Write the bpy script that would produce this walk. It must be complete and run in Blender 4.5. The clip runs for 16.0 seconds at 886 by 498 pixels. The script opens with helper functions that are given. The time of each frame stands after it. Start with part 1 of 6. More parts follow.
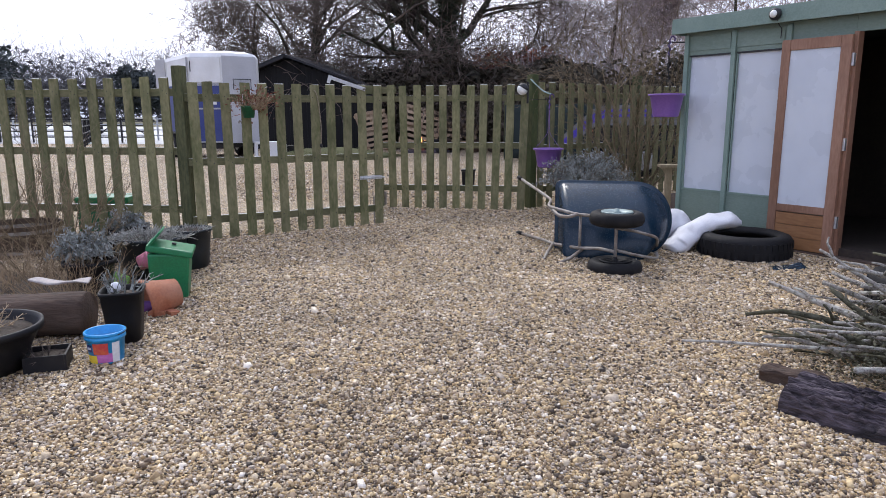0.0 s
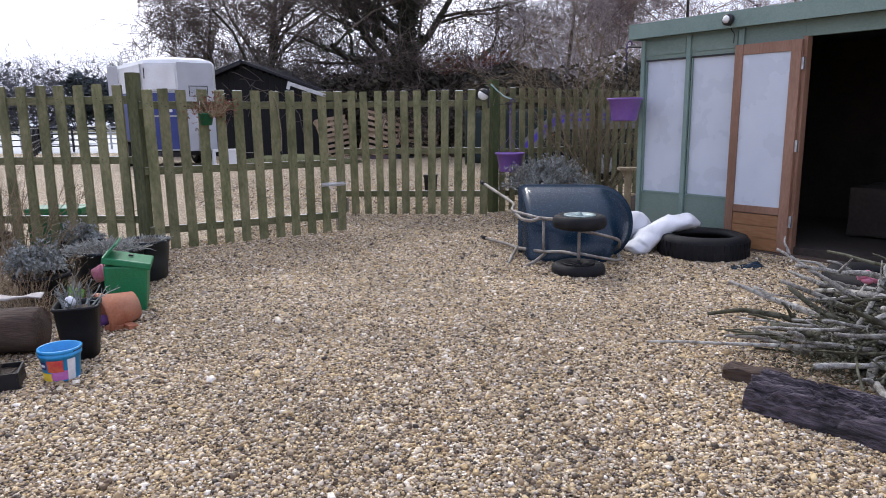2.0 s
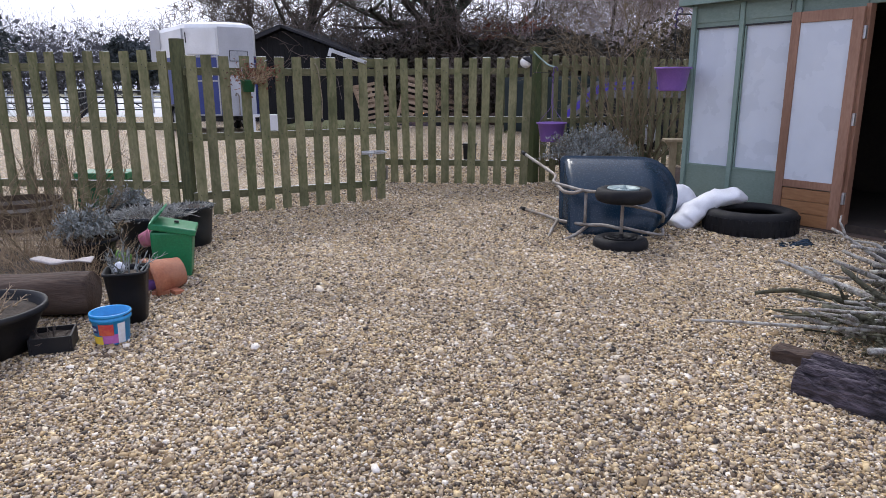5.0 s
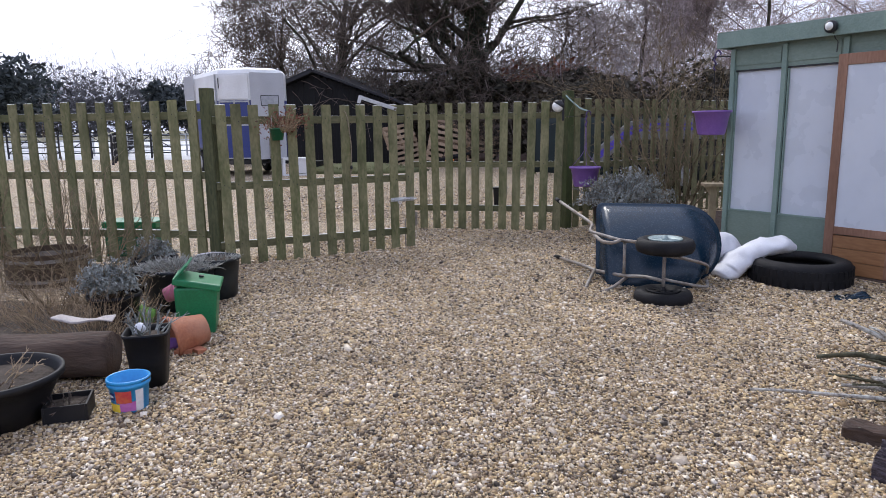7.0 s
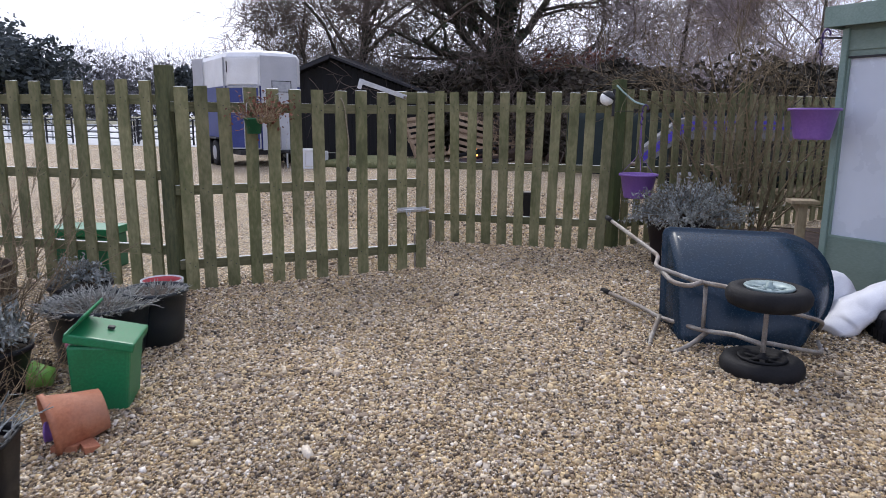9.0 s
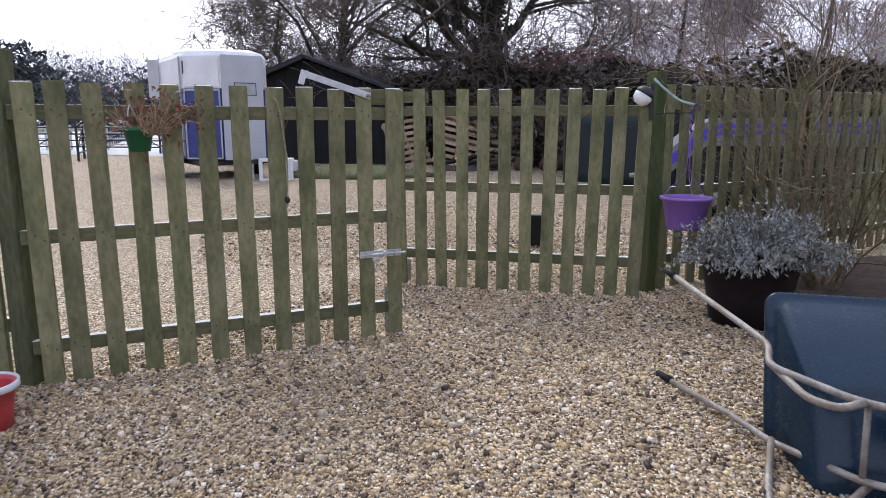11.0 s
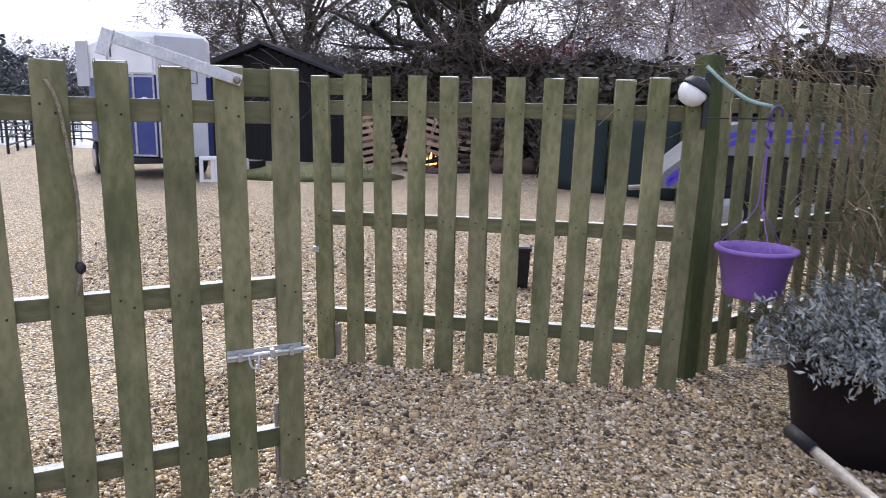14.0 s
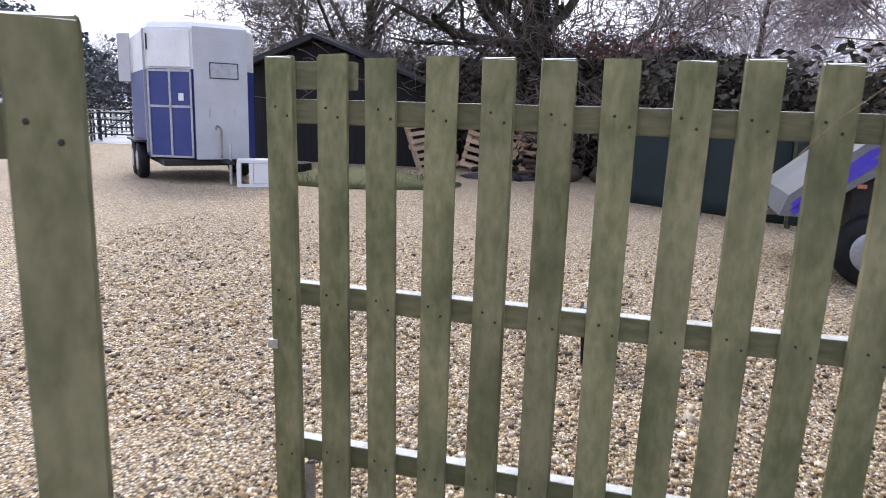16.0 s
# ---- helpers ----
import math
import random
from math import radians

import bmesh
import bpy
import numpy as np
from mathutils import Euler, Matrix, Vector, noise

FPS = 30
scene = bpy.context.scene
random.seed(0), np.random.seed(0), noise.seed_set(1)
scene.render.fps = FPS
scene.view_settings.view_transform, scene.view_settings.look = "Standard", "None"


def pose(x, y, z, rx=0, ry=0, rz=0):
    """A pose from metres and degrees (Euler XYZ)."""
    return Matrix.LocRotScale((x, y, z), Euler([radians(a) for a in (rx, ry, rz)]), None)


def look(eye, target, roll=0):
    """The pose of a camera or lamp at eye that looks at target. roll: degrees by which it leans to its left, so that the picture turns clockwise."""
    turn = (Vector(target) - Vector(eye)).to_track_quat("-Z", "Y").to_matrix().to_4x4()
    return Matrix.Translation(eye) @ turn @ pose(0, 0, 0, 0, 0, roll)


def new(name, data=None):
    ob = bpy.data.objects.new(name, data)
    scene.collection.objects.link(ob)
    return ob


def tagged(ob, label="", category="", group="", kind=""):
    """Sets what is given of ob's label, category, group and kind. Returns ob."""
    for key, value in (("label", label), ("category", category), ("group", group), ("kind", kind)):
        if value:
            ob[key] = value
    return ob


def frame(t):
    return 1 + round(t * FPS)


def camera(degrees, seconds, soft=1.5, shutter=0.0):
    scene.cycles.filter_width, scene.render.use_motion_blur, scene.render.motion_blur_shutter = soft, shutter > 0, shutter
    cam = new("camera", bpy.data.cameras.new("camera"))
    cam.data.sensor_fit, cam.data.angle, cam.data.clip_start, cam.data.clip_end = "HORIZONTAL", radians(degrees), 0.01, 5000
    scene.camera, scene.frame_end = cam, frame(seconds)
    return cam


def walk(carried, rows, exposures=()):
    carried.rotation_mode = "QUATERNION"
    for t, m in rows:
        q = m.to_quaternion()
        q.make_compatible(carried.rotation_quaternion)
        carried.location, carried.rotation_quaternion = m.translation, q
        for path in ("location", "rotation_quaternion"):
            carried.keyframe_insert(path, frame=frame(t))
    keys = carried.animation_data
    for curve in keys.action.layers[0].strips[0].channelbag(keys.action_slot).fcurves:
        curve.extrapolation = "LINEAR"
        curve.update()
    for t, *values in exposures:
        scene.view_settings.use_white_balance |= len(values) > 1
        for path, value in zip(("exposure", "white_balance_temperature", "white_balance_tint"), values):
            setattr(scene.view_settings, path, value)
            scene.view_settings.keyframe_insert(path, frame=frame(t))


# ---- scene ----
cam = camera(66.1, 16.0, soft=0.65, shutter=0.25)
PATH = [
    (0, (0.525, 0.197, 1.23), (0.249, 2.14, 0.846), -0.2),
    (0.5, (0.528, 0.176, 1.23), (0.267, 2.122, 0.846), -1.0),
    (1, (0.542, 0.177, 1.228), (0.363, 2.134, 0.854), -0.4),
    (1.5, (0.531, 0.178, 1.233), (0.267, 2.115, 0.81), -0.8),
    (2, (0.506, 0.216, 1.232), (0.339, 2.174, 0.862), -0.7),
    (2.5, (0.485, 0.258, 1.226), (0.35, 2.213, 0.824), -0.6),
    (3, (0.463, 0.242, 1.222), (0.335, 2.189, 0.786), 0.2),
    (3.5, (0.463, 0.222, 1.224), (0.256, 2.155, 0.754), -0.9),
    (6, (0.456, 0.256, 1.278), (0.164, 2.187, 0.846), -0.5),
    (6.5, (0.426, 0.288, 1.293), (0.097, 2.227, 0.928), -1.3),
    (7, (0.396, 0.456, 1.323), (0.047, 2.393, 0.969), -0.8),
    (7.5, (0.38, 0.755, 1.323), (0.0, 2.674, 0.906), -0.4),
    (8, (0.303, 1.051, 1.319), (-0.161, 2.97, 1.0), -0.8),
    (8.5, (0.226, 1.469, 1.336), (-0.16, 3.395, 0.961), -0.2),
    (9, (0.189, 1.855, 1.342), (-0.225, 3.775, 0.964), 0.5),
    (11.5, (-0.278, 3.831, 1.379), (-0.614, 5.77, 1.02), -0.5),
    (12, (-0.38, 4.099, 1.403), (-0.53, 6.076, 1.14), -0.5),
    (12.5, (-0.333, 4.355, 1.387), (-0.539, 6.325, 1.104), -0.2),
    (13, (-0.311, 4.632, 1.398), (-0.581, 6.586, 1.073), -0.2),
    (13.5, (-0.322, 4.93, 1.415), (-0.53, 6.9, 1.138), -1.0),
    (14, (-0.315, 5.221, 1.404), (-0.616, 7.16, 1.022), 1.1),
    (14.5, (-0.283, 5.538, 1.406), (-0.78, 7.441, 1.047), -1.1),
    (15, (-0.356, 5.967, 1.398), (-0.801, 7.883, 1.033), 0.3),
    (15.5, (-0.36, 6.353, 1.428), (-0.911, 8.226, 0.99), -0.1),
    (16, (-0.486, 6.707, 1.443), (-0.969, 8.608, 1.053), 1.7),
]
walk(cam, [(t, look(eye, target, roll)) for t, eye, target, roll in PATH], exposures=[(0.0, 0.5), (9.0, 0.42), (11.5, 0.66), (14.0, 0.88), (16.0, 0.88)])

# ---- light ----
world = bpy.data.worlds.new("overcast_sky")
scene.world = world
world.use_nodes = True
wn = world.node_tree.nodes
wl = world.node_tree.links
wn.clear()
sky = wn.new("ShaderNodeTexSky")
sky.sky_type = "NISHITA"
sky.sun_disc = False
sky.sun_elevation, sky.sun_rotation = radians(38), radians(-20)
sky.air_density, sky.dust_density, sky.ozone_density = 1.0, 6.0, 1.0
pale = wn.new("ShaderNodeHueSaturation")
pale.inputs["Saturation"].default_value = 0.22
cloud = wn.new("ShaderNodeMixRGB")
cloud.inputs["Fac"].default_value = 0.62
cloud.inputs["Color2"].default_value = (6.72, 7.42, 10.5, 1)
wbg = wn.new("ShaderNodeBackground")
wbg.inputs["Strength"].default_value = 0.118
wout = wn.new("ShaderNodeOutputWorld")
wl.new(sky.outputs[0], pale.inputs["Color"])
wl.new(pale.outputs[0], cloud.inputs["Color1"])
wl.new(cloud.outputs[0], wbg.inputs["Color"])
wl.new(wbg.outputs[0], wout.inputs["Surface"])
sun_data = bpy.data.lights.new("sun", "SUN")
sun_data.energy, sun_data.angle, sun_data.color = 1.2, radians(16), (1.0, 0.97, 0.93)
sun_ob = new("sun", sun_data)
sun_ob.matrix_world = look((0, 0, 30), (6, -10, 16))


# ---- materials ----
def material(name, c1, c2, rough=0.8, scale=8.0, fine=60.0, bump=0.3, metal=0.0, stain=None, stain_scale=2.0,
             stain_amount=0.5, stretch=(1, 1, 1), per_object=0.0, island=0.0, spec=0.5, detail=6.0, depth=0.01):
    """Two colours mixed at two scales of noise, an optional stain, fine relief."""
    m = bpy.data.materials.new(name)
    m.use_nodes = True
    nt, n, l = m.node_tree, m.node_tree.nodes, m.node_tree.links
    b = n["Principled BSDF"]
    co = n.new("ShaderNodeTexCoord")
    mp = n.new("ShaderNodeMapping")
    mp.inputs["Scale"].default_value = stretch
    l.new(co.outputs["Object"], mp.inputs["Vector"])
    info = n.new("ShaderNodeObjectInfo")
    if per_object:
        off = n.new("ShaderNodeVectorMath")
        off.operation = "SCALE"
        off.inputs[0].default_value = (37.0, 11.0, 23.0)
        l.new(info.outputs["Random"], off.inputs["Scale"])
        l.new(off.outputs[0], mp.inputs["Location"])
    big, small = n.new("ShaderNodeTexNoise"), n.new("ShaderNodeTexNoise")
    for tex, s in ((big, scale), (small, fine)):
        tex.inputs["Scale"].default_value = s
        tex.inputs["Detail"].default_value = detail
        l.new(mp.outputs[0], tex.inputs["Vector"])
    add = n.new("ShaderNodeMath")
    add.operation = "ADD"
    l.new(big.outputs["Fac"], add.inputs[0])
    l.new(small.outputs["Fac"], add.inputs[1])
    ramp = n.new("ShaderNodeMapRange")
    ramp.inputs["From Min"].default_value, ramp.inputs["From Max"].default_value = 0.75, 1.25
    l.new(add.outputs[0], ramp.inputs["Value"])
    mix = n.new("ShaderNodeMixRGB")
    mix.inputs["Color1"].default_value, mix.inputs["Color2"].default_value = (*c1, 1), (*c2, 1)
    l.new(ramp.outputs[0], mix.inputs["Fac"])
    out = mix.outputs[0]
    if stain:
        st = n.new("ShaderNodeTexNoise")
        st.inputs["Scale"].default_value, st.inputs["Detail"].default_value = stain_scale, 5.0
        l.new(mp.outputs[0], st.inputs["Vector"])
        sr = n.new("ShaderNodeMapRange")
        sr.inputs["From Min"].default_value, sr.inputs["From Max"].default_value = 0.45, 0.68
        sr.inputs["To Max"].default_value = stain_amount
        l.new(st.outputs["Fac"], sr.inputs["Value"])
        sm = n.new("ShaderNodeMixRGB")
        sm.inputs["Color2"].default_value = (*stain, 1)
        l.new(sr.outputs[0], sm.inputs["Fac"])
        l.new(out, sm.inputs["Color1"])
        out = sm.outputs[0]
    if per_object or island:
        geo = n.new("ShaderNodeNewGeometry")
        src = info.outputs["Random"] if per_object else geo.outputs["Random Per Island"]
        amount = per_object or island
        vr = n.new("ShaderNodeMapRange")
        vr.inputs["To Min"].default_value, vr.inputs["To Max"].default_value = 1 - amount, 1 + amount
        l.new(src, vr.inputs["Value"])
        hv = n.new("ShaderNodeHueSaturation")
        l.new(vr.outputs[0], hv.inputs["Value"])
        l.new(out, hv.inputs["Color"])
        out = hv.outputs[0]
    l.new(out, b.inputs["Base Color"])
    rr = n.new("ShaderNodeMapRange")
    rr.inputs["To Min"].default_value, rr.inputs["To Max"].default_value = max(0.02, rough - 0.12), min(1, rough + 0.12)
    l.new(small.outputs["Fac"], rr.inputs["Value"])
    l.new(rr.outputs[0], b.inputs["Roughness"])
    b.inputs["Metallic"].default_value = metal
    b.inputs["Specular IOR Level"].default_value = spec
    if bump:
        bp = n.new("ShaderNodeBump")
        bp.inputs["Strength"].default_value, bp.inputs["Distance"].default_value = bump, depth
        l.new(add.outputs[0], bp.inputs["Height"])
        l.new(bp.outputs[0], b.inputs["Normal"])
    return m


def gravel_ground(name):
    """Loose gravel by cells of many colours; turf past the yard."""
    m = bpy.data.materials.new(name)
    m.use_nodes = True
    n, l = m.node_tree.nodes, m.node_tree.links
    b = n["Principled BSDF"]
    co = n.new("ShaderNodeTexCoord")
    vor = n.new("ShaderNodeTexVoronoi")
    vor.inputs["Scale"].default_value = 74.0
    l.new(co.outputs["Object"], vor.inputs["Vector"])
    sep = n.new("ShaderNodeSeparateColor")
    l.new(vor.outputs["Color"], sep.inputs[0])
    ramp = n.new("ShaderNodeValToRGB")
    stone_ramp(ramp)
    l.new(sep.outputs[0], ramp.inputs[0])
    dirt = n.new("ShaderNodeTexNoise")
    dirt.inputs["Scale"].default_value, dirt.inputs["Detail"].default_value = 0.9, 6.0
    l.new(co.outputs["Object"], dirt.inputs["Vector"])
    dr = n.new("ShaderNodeMapRange")
    dr.inputs["From Min"].default_value, dr.inputs["From Max"].default_value = 0.4, 0.75
    dr.inputs["To Max"].default_value = 0.22
    l.new(dirt.outputs["Fac"], dr.inputs["Value"])
    mix = n.new("ShaderNodeMixRGB")
    mix.inputs["Color2"].default_value = (0.2, 0.165, 0.115, 1)
    l.new(dr.outputs[0], mix.inputs["Fac"])
    l.new(ramp.outputs[0], mix.inputs["Color1"])
    # shade between stones and brighter stone tops, multiplied into the cell colour
    stone_shade = n.new("ShaderNodeMapRange")
    stone_shade.inputs["From Min"].default_value, stone_shade.inputs["From Max"].default_value = 0.25, 0.75
    stone_shade.inputs["To Min"].default_value, stone_shade.inputs["To Max"].default_value = 1.6, 0.52
    l.new(vor.outputs["Distance"], stone_shade.inputs["Value"])
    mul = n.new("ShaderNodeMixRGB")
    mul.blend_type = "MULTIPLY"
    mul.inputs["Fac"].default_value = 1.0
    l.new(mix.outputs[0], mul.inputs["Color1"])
    l.new(stone_shade.outputs[0], mul.inputs["Color2"])
    # turf beyond the yard
    turf = n.new("ShaderNodeTexNoise")
    turf.inputs["Scale"].default_value, turf.inputs["Detail"].default_value = 3.0, 8.0
    l.new(co.outputs["Object"], turf.inputs["Vector"])
    tmix = n.new("ShaderNodeMixRGB")
    tmix.inputs["Color1"].default_value, tmix.inputs["Color2"].default_value = (0.07, 0.08, 0.035, 1), (0.17, 0.15, 0.09, 1)
    l.new(turf.outputs["Fac"], tmix.inputs["Fac"])
    xyz = n.new("ShaderNodeSeparateXYZ")
    l.new(co.outputs["Object"], xyz.inputs[0])
    wob = n.new("ShaderNodeMath")
    wob.operation = "MULTIPLY_ADD"
    wob.inputs[1].default_value = 3.0
    l.new(turf.outputs["Fac"], wob.inputs[0])
    l.new(xyz.outputs["Y"], wob.inputs[2])
    edge = n.new("ShaderNodeMapRange")
    edge.inputs["From Min"].default_value, edge.inputs["From Max"].default_value = 43.0, 46.0
    l.new(wob.outputs[0], edge.inputs["Value"])
    fin = n.new("ShaderNodeMixRGB")
    l.new(edge.outputs[0], fin.inputs["Fac"])
    l.new(mul.outputs[0], fin.inputs["Color1"])
    l.new(tmix.outputs[0], fin.inputs["Color2"])
    l.new(fin.outputs[0], b.inputs["Base Color"])
    b.inputs["Roughness"].default_value = 0.75
    bp = n.new("ShaderNodeBump")
    bp.inputs["Strength"].default_value, bp.inputs["Distance"].default_value = 0.9, 0.02
    bp.invert = True
    l.new(vor.outputs["Distance"], bp.inputs["Height"])
    l.new(bp.outputs[0], b.inputs["Normal"])
    return m


def stone_ramp(ramp):
    cols = [(0.0, (0.03, 0.022, 0.016)), (0.16, (0.13, 0.085, 0.05)), (0.30, (0.46, 0.32, 0.155)), (0.44, (0.27, 0.20, 0.14)),
            (0.60, (0.66, 0.49, 0.26)), (0.76, (0.34, 0.285, 0.24)), (0.90, (0.68, 0.555, 0.38)), (1.0, (0.80, 0.73, 0.64))]
    e = ramp.color_ramp.elements
    while len(e) < len(cols):
        e.new(0.5)
    for k, (p, c) in enumerate(cols):
        e[k].position, e[k].color = p, (*c, 1)


def pebble_material(name):
    m = bpy.data.materials.new(name)
    m.use_nodes = True
    n, l = m.node_tree.nodes, m.node_tree.links
    b = n["Principled BSDF"]
    geo = n.new("ShaderNodeNewGeometry")
    ramp = n.new("ShaderNodeValToRGB")
    stone_ramp(ramp)
    l.new(geo.outputs["Random Per Island"], ramp.inputs[0])
    co = n.new("ShaderNodeTexCoord")
    nz = n.new("ShaderNodeTexNoise")
    nz.inputs["Scale"].default_value, nz.inputs["Detail"].default_value = 120.0, 4.0
    l.new(co.outputs["Object"], nz.inputs["Vector"])
    pt = n.new("ShaderNodeTexNoise")
    pt.inputs["Scale"].default_value, pt.inputs["Detail"].default_value = 1.1, 5.0
    l.new(co.outputs["Object"], pt.inputs["Vector"])
    add = n.new("ShaderNodeMath")
    l.new(nz.outputs["Fac"], add.inputs[0])
    l.new(pt.outputs["Fac"], add.inputs[1])
    mr = n.new("ShaderNodeMapRange")
    mr.inputs["From Min"].default_value, mr.inputs["From Max"].default_value = 0.7, 1.3
    mr.inputs["To Min"].default_value, mr.inputs["To Max"].default_value = 0.72, 1.3
    l.new(add.outputs[0], mr.inputs["Value"])
    mul = n.new("ShaderNodeMixRGB")
    mul.blend_type = "MULTIPLY"
    mul.inputs["Fac"].default_value = 1.0
    l.new(ramp.outputs[0], mul.inputs["Color1"])
    l.new(mr.outputs[0], mul.inputs["Color2"])
    l.new(mul.outputs[0], b.inputs["Base Color"])
    b.inputs["Roughness"].default_value = 0.6
    return m


M = {}
M["fence"] = material("weathered_green_timber", (0.125, 0.13, 0.055), (0.25, 0.23, 0.125), 0.85, 4, 45, 0.5, stain=(0.05, 0.06, 0.022),
                      stain_scale=7.5, stain_amount=0.6, stretch=(1, 1, 0.45), per_object=0.16)
# Frost and sky brightness on upward faces, both put into this pale colour.
M["skylit_top"] = material("frosted_skylit_timber_top", (0.46, 0.46, 0.44), (0.70, 0.71, 0.70), 0.8, 8, 60, 0.3)
M["rail"] = material("weathered_rail_timber", (0.085, 0.085, 0.04), (0.185, 0.17, 0.09), 0.85, 5, 50, 0.5, stain=(0.06, 0.075, 0.027),
                     stain_scale=3.0, stain_amount=0.8, stretch=(0.25, 1, 1), per_object=0.12)
M["post"] = material("algae_green_post", (0.04, 0.047, 0.018), (0.11, 0.112, 0.052), 0.9, 6, 50, 0.6, stain=(0.05, 0.075, 0.02),
                     stain_scale=4.0, stain_amount=0.8, stretch=(1, 1, 0.3), per_object=0.1)
M["stone"] = pebble_material("mixed_gravel_stones")
M["gravel"] = gravel_ground("gravel_yard")
M["galv"] = material("galvanised_steel", (0.42, 0.43, 0.44), (0.62, 0.63, 0.64), 0.45, 20, 120, 0.1, metal=0.85)
M["dull_steel"] = material("dull_steel_tube", (0.19, 0.17, 0.15), (0.37, 0.345, 0.31), 0.6, 14, 90, 0.15, metal=0.3, stain=(0.16, 0.10, 0.06), stain_scale=9)
M["shed"] = material("sage_green_shed_paint", (0.15, 0.21, 0.175), (0.21, 0.275, 0.235), 0.65, 3, 70, 0.2, stain=(0.12, 0.16, 0.12), stain_scale=2.5, stain_amount=0.4, stretch=(0.5, 1, 1))
M["shed_trim"] = material("sage_green_trim", (0.16, 0.235, 0.20), (0.22, 0.30, 0.26), 0.6, 4, 70, 0.2)
M["glazing"] = material("frosted_white_glazing", (0.53, 0.57, 0.63), (0.62, 0.66, 0.72), 0.28, 0.9, 3, 0.02, stain=(0.48, 0.50, 0.50), stain_scale=0.9, stain_amount=0.25)
M["door_wood"] = material("orange_stained_timber", (0.23, 0.115, 0.07), (0.35, 0.195, 0.13), 0.6, 4, 60, 0.25, stain=(0.13, 0.06, 0.03), stain_scale=3, stain_amount=0.5, stretch=(1, 1, 0.2))
M["door_panel"] = material("golden_stained_boards", (0.23, 0.105, 0.042), (0.34, 0.17, 0.075), 0.5, 4, 60, 0.2, stretch=(0.2, 1, 1))
# Dark colour that puts the doorway's inner shade into lining, floor and box.
M["shade_in"] = material("shed_inside_shade", (0.03, 0.022, 0.018), (0.06, 0.045, 0.035), 0.9, 3, 30, 0.2)
M["felt"] = material("roofing_felt", (0.05, 0.055, 0.05), (0.09, 0.1, 0.09), 0.95, 5, 90, 0.4)
M["bare_wood"] = material("pale_bare_timber", (0.33, 0.25, 0.16), (0.5, 0.40, 0.27), 0.8, 5, 60, 0.3, stretch=(1, 1, 0.3), per_object=0.12)
M["sleeper"] = material("old_brown_timber_log", (0.03, 0.018, 0.013), (0.085, 0.052, 0.036), 0.9, 9, 60, 0.9, stain=(0.12, 0.085, 0.065), stain_scale=6, stain_amount=0.5, stretch=(0.25, 1, 1))
M["bark"] = material("grey_purple_bark", (0.016, 0.012, 0.016), (0.15, 0.12, 0.145), 0.95, 16, 60, 1.0, stain=(0.012, 0.010, 0.012), stain_scale=17, stain_amount=0.95, stretch=(0.3, 1, 1), depth=0.03)
M["branch"] = material("lichened_grey_branch", (0.09, 0.075, 0.06), (0.44, 0.41, 0.37), 0.9, 22, 110, 0.8, stain=(0.52, 0.52, 0.47), stain_scale=26, stain_amount=0.75, per_object=0.3)
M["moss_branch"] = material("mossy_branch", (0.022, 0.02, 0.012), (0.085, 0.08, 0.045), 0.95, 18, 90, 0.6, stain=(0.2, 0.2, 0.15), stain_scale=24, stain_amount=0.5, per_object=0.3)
M["twig"] = material("bare_brown_twigs", (0.07, 0.055, 0.047), (0.17, 0.13, 0.11), 0.9, 2, 20, 0, island=0.3)
M["twig_grey"] = material("grey_mauve_twigs", (0.25, 0.20, 0.20), (0.50, 0.42, 0.42), 0.9, 1.0, 12, 0, island=0.3)
M["shrub_stem"] = material("tan_shrub_stems", (0.11, 0.08, 0.045), (0.27, 0.205, 0.125), 0.9, 6, 40, 0, island=0.3)
M["trunk"] = material("dark_tree_bark", (0.03, 0.026, 0.02), (0.085, 0.075, 0.055), 0.95, 4, 30, 0.8, stain=(0.05, 0.06, 0.03), stain_scale=2, stretch=(1, 1, 0.3))
M["ivy"] = material("dark_ivy_leaf", (0.012, 0.02, 0.010), (0.04, 0.055, 0.022), 0.6, 2, 20, 0, island=0.4)
M["bramble"] = material("winter_bramble_leaf", (0.03, 0.027, 0.018), (0.08, 0.065, 0.045), 0.8, 1.0, 12, 0, island=0.5)
M["russet"] = material("russet_dead_leaf", (0.13, 0.045, 0.03), (0.26, 0.10, 0.06), 0.8, 1.0, 12, 0, island=0.4)
M["lavender"] = material("grey_green_lavender", (0.11, 0.12, 0.11), (0.42, 0.44, 0.425), 0.85, 4, 30, 0, island=0.3)
M["withered"] = material("pale_withered_growth", (0.20, 0.20, 0.18), (0.52, 0.52, 0.48), 0.9, 4, 30, 0, island=0.3)
M["straw"] = material("dead_straw_stalks", (0.24, 0.165, 0.10), (0.47, 0.36, 0.235), 0.9, 6, 40, 0, island=0.3)
# Distance haze is mixed into these two foliage colours: paler and bluer.
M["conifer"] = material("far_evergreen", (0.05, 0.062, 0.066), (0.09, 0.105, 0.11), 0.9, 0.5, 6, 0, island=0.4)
M["far_wood"] = material("hazed_bare_woodland", (0.075, 0.075, 0.085), (0.17, 0.165, 0.175), 0.95, 0.3, 4, 0, island=0.35)
M["barrow"] = material("dark_teal_plastic", (0.003, 0.017, 0.036), (0.006, 0.026, 0.05), 0.25, 6, 90, 0.03, stain=(0.008, 0.02, 0.03), stain_scale=5, stain_amount=0.4, spec=0.4)
